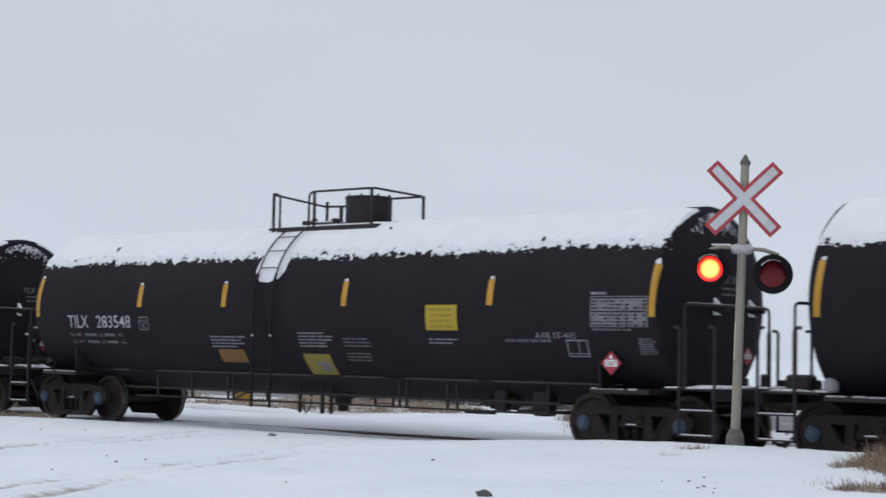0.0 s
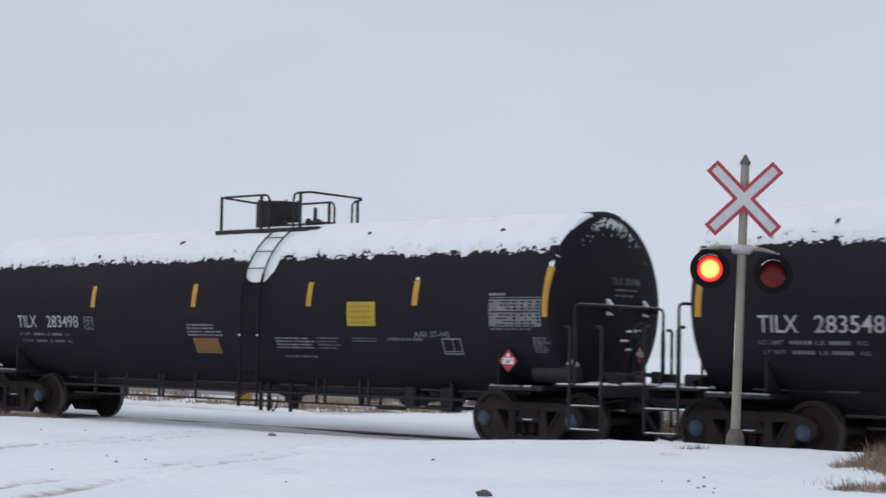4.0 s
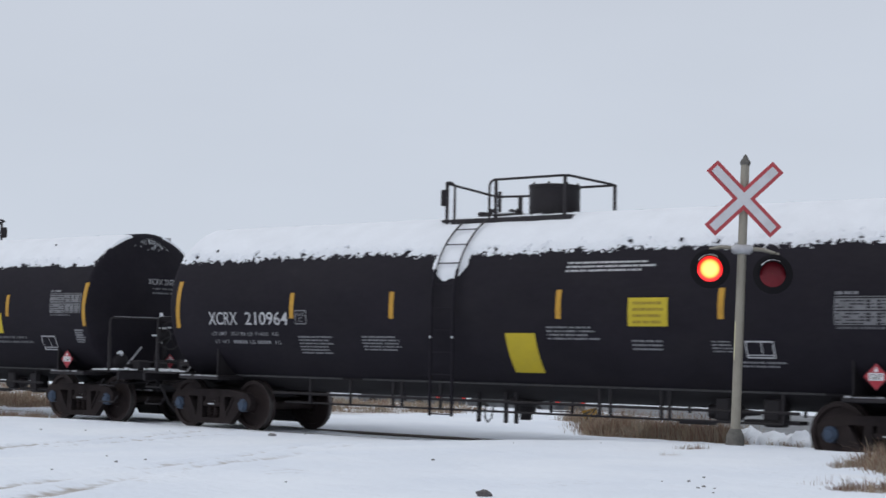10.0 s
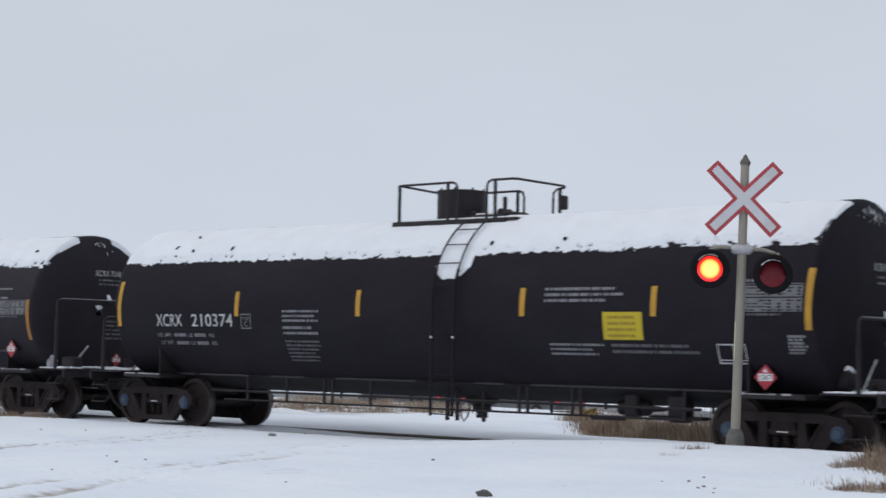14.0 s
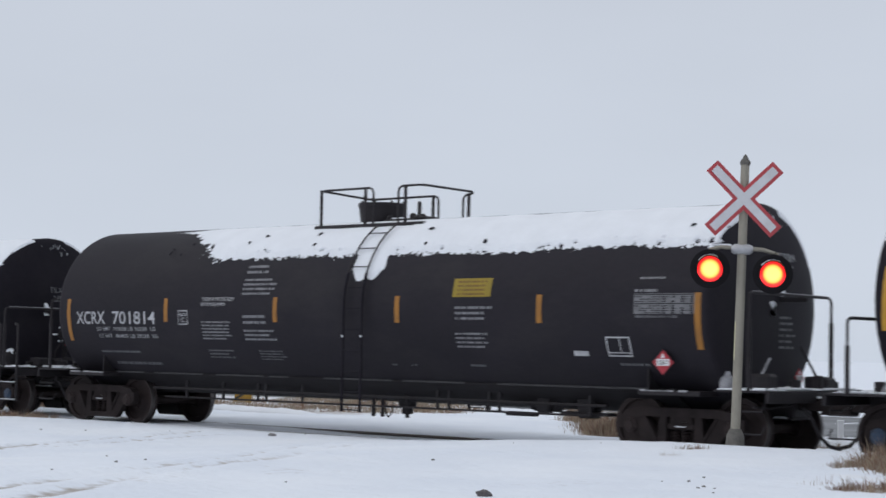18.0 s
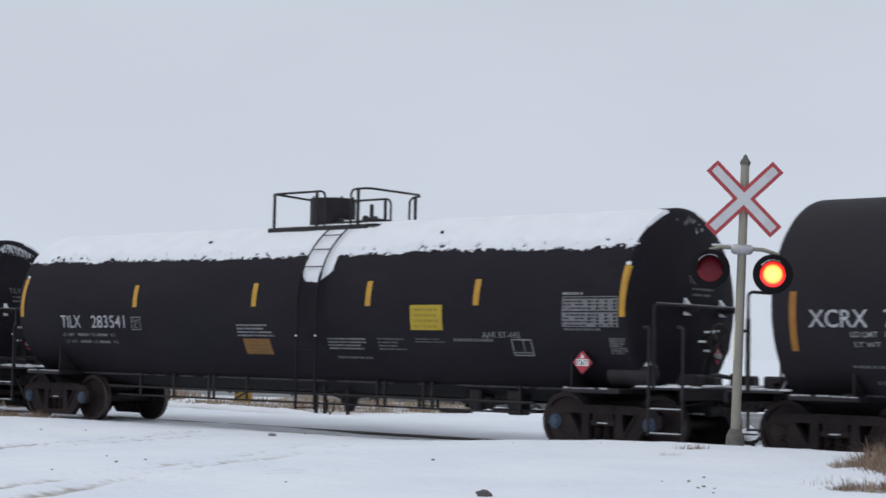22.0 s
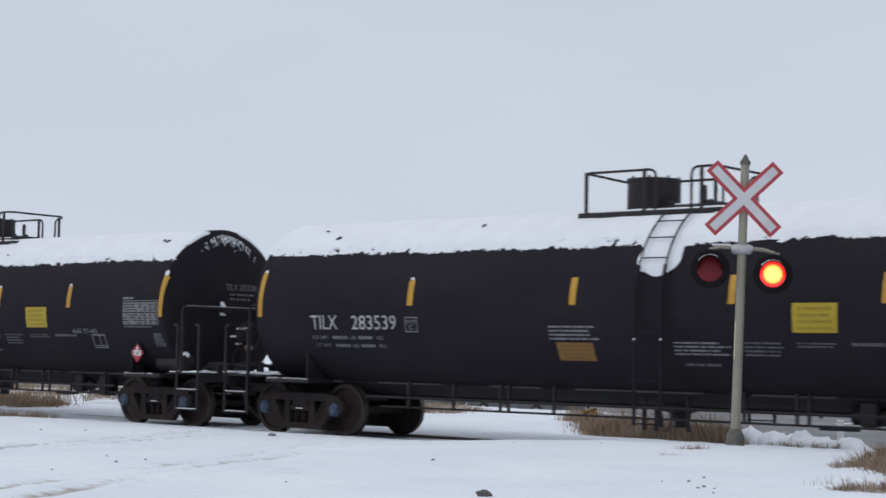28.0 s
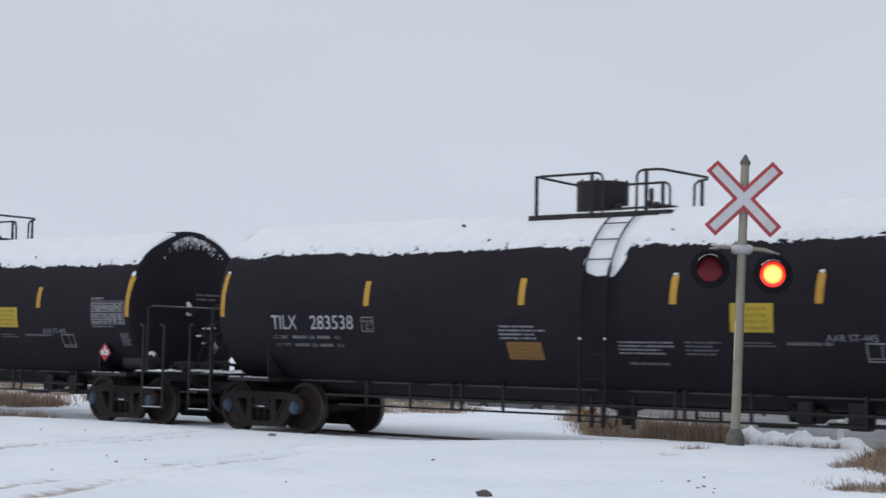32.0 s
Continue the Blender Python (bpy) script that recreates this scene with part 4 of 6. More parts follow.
def build_under(car, seed, flip=1, stiles=True):
    """Flashing along the waist of the sill, brake rods, hangers, outlet valve and cylinders below the tank."""
    line = {11: -46.0, 23: -57.0}.get(seed, -51.0) if stiles else -48.3      # where the belly sheet is lapped, car by car
    for a, b in ((-6.9, 6.7),):
        g = Geo()
        steps = [line - 0.2, line, line - 0.7] + [line - 2.0 - (88 + line) * k / 6 for k in range(7)]
        lifts = [0.0, 0.034, 0.038] + [0.026 + (0.06 if stiles else 0.02) * k / 6 for k in range(7)]
        for u in (a, b):
            near = [on_tank(u, d, h) for d, h in zip(steps, lifts)]
            g.v += near + [(x, -y, z) for x, y, z in near[::-1]]
        k = 2 * len(steps)
        g.f = [(i, i + k, i + 1 + k, i + 1) for i in range(k - 1)] + [tuple(range(k)), tuple(range(k, 2 * k))[::-1]]
        g.m = [0] * len(g.f)
        pan = part("belly_jacket", g, BELLY, car, "black jacket sheet round the tank's belly")
        # broken line, a little paler than the sheet, along the lap
        rnd, h, u = random.Random(seed + int(a * 10)), Geo(), a
        while u < b - 0.05:
            v = min(b, u + rnd.uniform(0.1, 0.9))
            if rnd.random() < 0.75:
                h.add([on_tank(u, line + 0.10, 0.004), on_tank(v, line + 0.10, 0.004), on_tank(v, line + 0.02, 0.036), on_tank(u, line + 0.02, 0.036), on_tank(u, line - 0.22, 0.0375), on_tank(v, line - 0.22, 0.0375)],
                      [(4, 5, 2, 3), (3, 2, 1, 0)])
            u = v
        tagged(part("jacket_lap_line", h, PALE_LAP, pan), kind="stuff")
    rnd = random.Random(seed)
    for k, (y, z) in enumerate(((-0.85, 0.715), (-0.80, 0.55))):
        part("brake_rod", Geo().tube([(-5.6 + 0.3 * k, y, z), (5.3 - 0.3 * k, y, z)], 0.020 if k else 0.026, 6), STEEL, car)
    mesh_h = Geo().box(-0.024, 0.024, -0.02, 0.02, -0.16, 0.30, 0.004).mesh("hanger", STEEL)
    for u in (-4.6, -3.6, -2.6, -2.42, -1.5, 1.8, 2.0, 2.9, 3.1, 5.0):
        part("hanger", mesh_h, None, car, at=(u + rnd.uniform(-0.04, 0.04), -0.83, 0.70))
    mesh_f = Geo().box(-0.022, 0.022, -0.02, 0.02, -0.10, 0.30, 0.004).mesh("hanger", STEEL)
    for u in (-3.9, -2.1, 2.3, 4.4):
        part("hanger", mesh_f, None, car, at=(u, 0.90, 0.70))
    part("bottom_outlet", Geo().lathe([(0.80, 0.30), (0.66, 0.30), (0.62, 0.17), (0.52, 0.16), (0.50, 0.10), (0.40, 0.10), (0.40, 0.002)], (flip * 0.35, 0, 0), "z", 20), STEEL, car)
    for u in (0.08, 0.30, 0.88):
        part("outlet_guard", Geo().box(flip * u - 0.03, flip * u + 0.03, -0.62, -0.56, 0.36, 0.92, 0.008), STEEL, car)
    part("chain_loop", Geo().tube([(flip * 0.48, -0.7, 0.62), (flip * 0.50, -0.72, 0.44), (flip * 0.57, -0.74, 0.36), (flip * 0.64, -0.72, 0.44), (flip * 0.66, -0.7, 0.62)], 0.014, 6), STEEL, car)
    # brake cylinder, valves and reservoir towards the leading end
    part("brake_cylinder", Geo().lathe([(-0.30, 0.002), (-0.30, 0.11), (0.22, 0.12), (0.3, 0.05), (0.55, 0.03), (0.55, 0.002)], (3.9, -0.50, 0.69), "x", 16), STEEL, car)
    part("valve_bracket", Geo().box(3.13, 3.72, -0.68, -0.52, 0.49, 0.56, 0.012), STEEL, car)
    part("control_valve", Geo().box(3.78, 4.04, -0.70, -0.50, 0.56, 0.92, 0.03), STEEL, car)
    part("retaining_valve", Geo().box(4.60, 4.92, -0.72, -0.42, 0.50, 0.93, 0.04), STEEL, car)
    part("valve_shelf", Geo().box(4.3, 5.25, -0.74, -0.50, 0.545, 0.60, 0.012), STEEL, car)


def stripes(car, rows, w, d0, d1, end_d0, end_d1, ends=(-7.59, 7.51), mat=None):
    for u in rows:
        part("reflector_strip", decal(u - w / 2, u + w / 2, d0, d1), mat or ORANGE, car, "orange reflective strip")
    for u in ends:
        part("reflector_strip", decal(u - 0.052, u + 0.052, end_d0, end_d1, 0.006, nu=4), mat or ORANGE, car, "long orange reflective strip at the tank's end")


def snow_tips(car, rows, d, seed, share=0.3, tall=1.0):
    g, rnd = Geo(), random.Random(seed)
    for u in rows:
        if rnd.random() < share:
            h = tall * rnd.uniform(0.9, 2.6)
            g.add([on_tank(u - 0.03, d, 0.004), on_tank(u + 0.04, d, 0.004), on_tank(u + 0.05, d + h * 0.6, 0.03), on_tank(u + 0.02, d + h, 0.012), on_tank(u - 0.03, d + h * 0.5, 0.03)],
                  [(0, 1, 2, 3, 4)])
    if g.v:
        tagged(part("strip_snow", g, SNOW_CAP, car), kind="stuff")


def placard_sheet(car, u0, u1, d0, d1, mat, label, seed, ink=True):
    sheet = part("notice_sheet", decal(u0, u1, d1, d0, 0.004), mat, car, label)
    if ink:
        g = Geo()
        for f in (0.14, 0.36, 0.58, 0.8):
            print_rows(u0 + (u1 - u0) * 0.12, u0 + (u1 - u0) * 0.9, d0 - (d0 - d1) * f, d0 - (d0 - d1) * (f + 0.1), 1, seed + int(f * 100), g, gap=0.05, ragged=0.1)
        tagged(part("notice_print", g, BROWNINK if mat in (AMBER, DUN) else DULLYELLOW, sheet), kind="stuff")


def marks(car, word, number, u_word, u_num, d0, d1):
    paint = DIM_LETTER if word[0] == "T" else LETTER
    part("reporting_mark", lettering(word, u_word[0], u_word[1], d1, d0), paint, car, "white painted reporting mark")
    part("car_number", lettering(number, u_num[0], u_num[1], d1, d0), paint, car, "white painted car number")


def weight_lines(car, u0, u1, rows, mat, first=("", ""), second=("", "")):
    """The two lines with the load limit and the light weight; figures that are worn away are bars."""
    g = Geo()
    for k, (d0, d1) in enumerate(rows):
        a, w = u0 + 0.03 * k, u1 - u0
        lettering("LT WT" if k else "LD LMT", a + 0.02 * k, a + w * 0.23, d1, d0, g)
        lettering("LB", a + w * 0.54, a + w * 0.62, d1, d0, g)
        lettering("KG", a + w * 0.915, a + w, d1, d0, g)
        for (x0, x1), text in zip(((0.29, 0.505), (0.655, 0.855)), second if k else first):
            if text:
                lettering(text, a + w * x0, a + w * x1, d1, d0, g)
            else:
                for q in range(5):
                    b0 = x0 + (x1 - x0) * (q + 0.04) / 5
                    decal(a + w * b0, a + w * (b0 + (x1 - x0) * 0.155), d1 + 0.15, d0 - 0.15, 0.005, g)
    tagged(part("weight_stencil", g, mat, car), kind="stuff")


def plate_c(car, u0, u1, d0, d1, mat=None):
    box = part("clearance_square", open_square(u0, u1, d0, d1, 0.016, False), mat or SMALLPRINT, car)
    g = Geo()
    lettering("PLATE", u0 + 0.04, u1 - 0.04, d0 - (d0 - d1) * 0.42, d0 - (d0 - d1) * 0.2, g)
    lettering("C", u0 + 0.09, u1 - 0.09, d1 + (d0 - d1) * 0.16, d1 + (d0 - d1) * 0.5, g)
    part("clearance_letters", g, mat or SMALLPRINT, box)


def head_print(car, seed, text="", high=2.64, placard=(0.30, 1.42), more=False):
    """The car's mark, small stencilling and a placard on the leading head."""
    def at(y, z, lift=0.006):
        r = math.sqrt(y * y + (z - ZC) ** 2)
        return (END + HEAD * math.sqrt(max(0.0, 1 - (r / R) ** 2)) + lift, y, z)
    g, rnd = Geo(), random.Random(seed)
    if text:
        v, f, (x0, x1, y0, y1) = glyph_mesh(text, 0.0)
        h = Geo().add([at(-0.10 + 0.82 * (x - x0) / (x1 - x0), high + 0.12 * (y - y0) / (y1 - y0)) for x, y, _ in v], f)
        part("head_mark", h, WORN if text[0] == "T" else LETTER, car)
    low = [(2.10 - 0.09 * k, 0.035, 0.20, 0.34 + 0.1 * (k % 2)) for k in range(6)] if more else []
    for z, h, y, wdt in [(high - 0.10, 0.035, 0.0, 0.62), (high - 0.19, 0.035, 0.0, 0.5)] + low:
        end = y + wdt
        while y < end:
            w = rnd.uniform(0.03, 0.07)
            g.add([at(y, z), at(y + w, z), at(y + w, z + h), at(y, z + h)], [(0, 1, 2, 3)])
            y += w + rnd.choice((0.012, 0.015, 0.05))
    tagged(part("head_stencil", g, WORN, car), kind="stuff")
    placard_diamond(car, 0, 0, 0.15, faces_end=(8.02, *placard))


BARE = []


def bare_spot_mesh():
    """A small ragged dark blot, shared by all spots."""
    if not BARE:
        g = Geo()
        n = 9
        rim = [(0.055 * (1 + 0.35 * wob(k * 1.7, 3)) * math.cos(6.283 * k / n), 0.04 * (1 + 0.35 * wob(k * 2.3, 8)) * math.sin(6.283 * k / n)) for k in range(n)]
        g.add([(a, b, 0.0) for a, b in rim] + [(a * 0.6, b * 0.6, 0.016) for a, b in rim], [(k, (k + 1) % n, (k + 1) % n + n, k + n) for k in range(n)] + [tuple(range(n, 2 * n))])
        BARE.append(g.mesh("bare_spot", TANK))
    return BARE[0]


def car_base(name, label, paint, snow_seed, flip=1, brake_wheel=1, edge=35.0, rough=1.0, bare=None, top_kw=None,
             dust=70, rail_z=2.28, stiles=True, spots=6, mark="", retreat=0.06, tail_boxes=True):
    car = new(name)
    tagged(car, label, "tank car", "tank cars of the train")
    shell = part("tank_shell", shell_geo(), paint, car, "long black cylindrical tank with domed heads")
    part("snow_cover", snow_geo(snow_seed, edge, rough=rough, bare=bare, retreat=retreat), SNOW_CAP, car, "white snow lying along the tank's top")
    tagged(part("head_snow", head_snow_geo(snow_seed + 5, dust, spread=13.0 if stiles else 7.0), SNOW_CAP, car), kind="stuff")
    build_top(car, flip, **(top_kw or {}))
    build_ends(car, brake_wheel, rail_z, stiles, tail_boxes)
    if flip < 0 and not stiles:
        part("control_box", Geo().box(-1.655, -1.565, -0.79, -0.71, 3.98, 4.26, 0.02), STEEL, car, "small black box on the platform post")
    if flip > 0 and not stiles and not bare:
        part("control_box", Geo().box(1.50, 1.62, 0.55, 0.69, 3.96, 4.20, 0.02), STEEL, car, "small black box on the platform post")
    lug = bare_spot_mesh()
    rnd = random.Random(snow_seed)
    for k in range(spots):
        u, d = rnd.uniform(-7.0, 7.2), rnd.choice((42, 46, 52, 60)) + rnd.uniform(-3, 3)
        if abs(u - flip * 0.3) < 1.2 or (bare and u < bare[1] + 0.8):
            continue
        x, y, z = on_tank(u, d, 0.045)
        ob = part("bare_spot", lug, None, car, "dark bare spot in the snow")
        q = math.atan2(z - ZC, -y)
        ob.matrix_local = Matrix.Translation((x, y, z)) @ Matrix.Rotation(-(math.pi / 2 - q), 4, "X").inverted() @ Matrix.Rotation(rnd.uniform(0, 3), 4, "Z") @ Matrix.Diagonal((rnd.uniform(0.5, 1.3), rnd.uniform(0.4, 1.0), 1, 1))
    build_under(car, snow_seed, flip, stiles)
    head_print(car, snow_seed, mark, 2.98 if paint is GREY_TANK else 2.64 if stiles else 2.78, (0.25, 1.52) if stiles else (0.25, 1.22), paint is GREY_TANK)
    return car, build_running_gear(car, WHEEL if paint is GREY_TANK else None)


def ladder_snow(car, flip, seed, shift=0.0):
    """The tongue of snow that hangs behind the ladder."""
    g = Geo()
    n = 12
    for j in range(9):
        d = 18.5 + j * 3.4
        for i in range(n + 1):
            u = 0.50 + 0.74 * i / n
            edge_in = 0.05 * wob(d * 0.4, i * 0.1, seed)
            dd = d + (2.5 * wob(u * 5, seed) + 9.0 * (2 * (i / n - 0.5)) ** 4 if j < 2 else 0)
            th = 0.035 * min(1, 4 * min(i, n - i) / n + 0.1) * (0.15 if j == 0 else 1)
            g.v.append(on_tank(flip * (u + edge_in) + shift, dd, 0.004 + th))
    k = n + 1
    for j in range(8):
        for i in range(n):
            q = (j * k + i, j * k + i + 1, (j + 1) * k + i + 1, (j + 1) * k + i)
            g.f.append(q if flip > 0 else q[::-1])
            g.m.append(0)
    part("ladder_snow", g, SNOW_CAP, car)


def tilx(number, seed, flip=1, rows=(-3.97, -0.60, 2.24, 4.64), edge=35.0, rough=1.0, brake_wheel=1, orange=(-0.95, -0.25, -18.9, -30), extra=None, dust=70, yellow=(3.22, 3.92, 2.8, -12.3), nudge=0.0, tips=0.3, tail_boxes=False):
    car, sets = car_base("tank_car", "snow-topped black tank car with white number and orange strips, on rails", TANK, seed, flip, brake_wheel, edge, rough, dust=dust, mark="TILX " + number if number else "",
                         top_kw=dict(reach=-0.17), tail_boxes=tail_boxes)
    ladder_snow(car, flip, seed)
    stripes(car, rows, 0.12, 2.4, 18.0, -4.3, 25.0)
    snow_tips(car, rows, 18.2, seed, tips)
    snow_tips(car, (7.50, -7.58), 25.2, seed + 1, 1.0, 1.8)
    shift = -0.3 if flip < 0 else 0.0
    if number:
        marks(car, "TILX", number, (-6.30 + shift, -5.66 + shift), (-5.32 + 1.27 * shift, -4.28 + 1.2 * shift), -3.4, -12.3)
    plate_c(car, -4.08 + shift, -3.80 + shift, -4.4, -13.6)
    weight_lines(car, -6.30 + shift, -4.62 + shift, ((-16.3, -18.6), (-21.6, -23.9)), WORN)
    u0, u1, d0, d1 = orange
    tagged(part("notice_print", print_rows(u0 - 0.12, u1 + 0.16, d0 + 9.6, d0 + 1.6, 4, seed + 3), SMALLPRINT, car), kind="stuff")
    placard_sheet(car, u0, u1, d0, d1, AMBER, "faded orange notice sheet", seed)
    if extra != "first":
        tagged(part("small_stencil", print_rows(1.22 + nudge, 2.25 + nudge, -17.8, -25.2, 4, seed + 4), SMALLPRINT, car), kind="stuff")
        tagged(part("small_stencil", print_rows(1.35 + nudge, 2.2 + nudge, -30.2, -31.8, 1, seed + 5, gap=0.05), FADED, car), kind="stuff")
        tagged(part("small_stencil", print_rows(2.42, 3.05, -17.5, -25.2, 4, seed + 6), FADED, car), kind="stuff")
        tagged(part("small_stencil", print_rows(3.28, 3.95, -17.5, -20.0, 2, seed + 7), FADED, car), kind="stuff")
    else:
        tagged(part("small_stencil", print_rows(-0.04, 0.85, -14.3, -24.0, 5, seed + 4), SMALLPRINT, car), kind="stuff")
        tagged(part("small_stencil", print_rows(1.05, 1.75, -17.7, -23.5, 3, seed + 6), FADED, car), kind="stuff")
        tagged(part("small_stencil", print_rows(1.05, 1.7, -27.7, -33.5, 3, seed + 5), FADED, car), kind="stuff")
        tagged(part("small_stencil", print_rows(3.05, 3.7, -17.4, -20.7, 2, seed + 7), SMALLPRINT, car), kind="stuff")
        sheet = part("notice_sheet", decal(-0.05, 0.62, -46.0, -29.0, 0.004), OCHRE, car, "peeling yellow notice sheet")
        part("torn_patch", Geo().add([on_tank(u, d, 0.006) for u, d in ((0.24, -35.0), (0.50, -34.6), (0.56, -40.0), (0.50, -42.5), (0.30, -42.0), (0.20, -38.0))], [(5, 4, 3, 2, 1, 0)]), WORN, sheet, "grey patch where the sheet has torn")
    placard_sheet(car, *yellow, YELLOW, "yellow emergency notice sheet", seed + 9)
    k = 0.55 if extra == "first" else 0.0
    tagged(part("spec_line", print_rows(4.12 + k, 5.1 + k, -17.2, -19.0, 1, seed + 10, gap=0.05), FADED, car), kind="stuff")
    part("spec_letters", lettering("AAR ST-445", 4.74 + k, 5.52 + k, -16.7, -13.1), SMALLPRINT, car)
    part("service_square", open_square(5.33 + k, 5.74 + k, -17.2, -27.6), SMALLPRINT, car)
    table_sheet(car, 6.38, 7.43, 7.1, -9.9, seed + 11)
    placard_diamond(car, 6.62, -31.2)
    tagged(part("consolidated_patch", print_rows(7.24, 7.56, -16.0, -25.5, 7, seed + 12, gap=0.22, ragged=0.3), FADED, car), kind="stuff")
    return car, sets


def xcrx_a(number, seed, rows, kind):
    """The two matt black cars with narrow strips and the platform mirrored or not."""
    flip = -1 if kind == 1 else 1
    car, sets = car_base("tank_car", "snow-topped black tank car with white number and yellow notices, on rails", TANK, seed, flip, 1 if kind == 2 else -1, 35.5 if kind == 2 else 36.0, 1.6 if kind == 1 else 0.8,
                         dust=14, rail_z=2.07, stiles=False, spots=4 if kind == 1 else 9, mark="XCRX " + number, retreat=0.06 if kind == 1 else 0.14, tail_boxes=False)
    ladder_snow(car, flip, seed)
    if kind == 1:
        stripes(car, rows, 0.10, -5.4, 11.0, -12.0, 20.0, (-7.48, 7.44))
        marks(car, "XCRX", number, (-6.62, -5.84), (-5.63, -4.52), -1.2, -9.7)
        plate_c(car, -4.33, -4.05, -0.1, -9.1)
        weight_lines(car, -6.57, -4.80, ((-14.4, -16.9), (-20.0, -22.6)), SMALLPRINT, ("202100", "91650"))
        tagged(part("small_stencil", print_rows(-4.30, -3.3, -16.8, -28.8, 6, seed + 2), SMALLPRINT, car), kind="stuff")
        tagged(part("small_stencil", print_rows(-2.75, -1.80, -16.4, -25.7, 5, seed + 3), SMALLPRINT, car), kind="stuff")
        part("notice_sheet", decal(0.42, 1.02, -39.2, -13.7), BRIGHT_YELLOW, car, "large yellow notice sheet")
        tagged(part("small_stencil", print_rows(1.26, 2.28, -9.7, -17.2, 4, seed + 4), SMALLPRINT, car), kind="stuff")
        placard_sheet(car, 2.81, 3.52, 6.1, -9.4, BRIGHT_YELLOW, "yellow emergency notice sheet", seed + 5)
        tagged(part("small_stencil", print_rows(2.85, 3.54, -17.0, -22.8, 3, seed + 6), SMALLPRINT, car), kind="stuff")
        tagged(part("small_stencil", print_rows(4.25, 4.62, -17.0, -23.3, 4, seed + 7), SMALLPRINT, car), kind="stuff")
        part("service_square", open_square(4.80, 5.27, -16.8, -26.5), LETTER, car)
        tagged(part("small_stencil", print_rows(4.64, 5.48, -28.4, -31.8, 2, seed + 8), SMALLPRINT, car), kind="stuff")
        table_sheet(car, 6.24, 7.28, 6.0, -8.3, seed + 9)
        placard_diamond(car, 6.70, -35.9)
        tagged(part("top_stencil", print_rows(1.55, 3.25, 27.6, 21.4, 3, seed + 10), LETTER, car), kind="stuff")
    else:
        stripes(car, rows, 0.10, -4.0, 12.3, -11.0, 20.9, (-7.57, 7.50))
        marks(car, "XCRX", number, (-6.47, -5.72), (-5.45, -4.31), -2.4, -11.0)
        plate_c(car, -4.09, -3.83, -2.4, -12.2)
        weight_lines(car, -6.46, -4.87, ((-15.6, -18.2), (-21.2, -23.9)), SMALLPRINT)
        tagged(part("small_stencil", print_rows(-3.0, -1.98, -0.1, -7.5, 3, seed + 2), SMALLPRINT, car), kind="stuff")
        tagged(part("small_stencil", print_rows(-3.0, -2.0, -10.5, -15.8, 2, seed + 3), SMALLPRINT, car), kind="stuff")
        tagged(part("small_stencil", print_rows(-3.0, -2.05, -19.8, -34.7, 6, seed + 4), FADED, car), kind="stuff")
        tagged(part("top_stencil", print_rows(2.88, 4.50, 12.2, 4.1, 3, seed + 10), SMALLPRINT, car), kind="stuff")
        placard_sheet(car, 4.0, 4.72, -1.6, -17.0, BRIGHT_YELLOW, "yellow emergency notice sheet", seed + 5)
        tagged(part("small_stencil", print_rows(2.94, 4.0, -19.4, -26.4, 3, seed + 6), SMALLPRINT, car), kind="stuff")
        tagged(part("small_stencil", print_rows(4.12, 5.74, -19.3, -24.7, 2, seed + 7), FADED, car), kind="stuff")
        part("service_square", open_square(5.98, 6.46, -18.6, -30.1), LETTER, car)
        table_sheet(car, 6.38, 7.40, 13.0, -1.6, seed + 9)
        tagged(part("consolidated_patch", print_rows(7.16, 7.48, -13.6, -23.8, 6, seed + 12, gap=0.25, ragged=0.3), SMALLPRINT, car), kind="stuff")
        placard_diamond(car, 6.62, -38.0)
    return car, sets


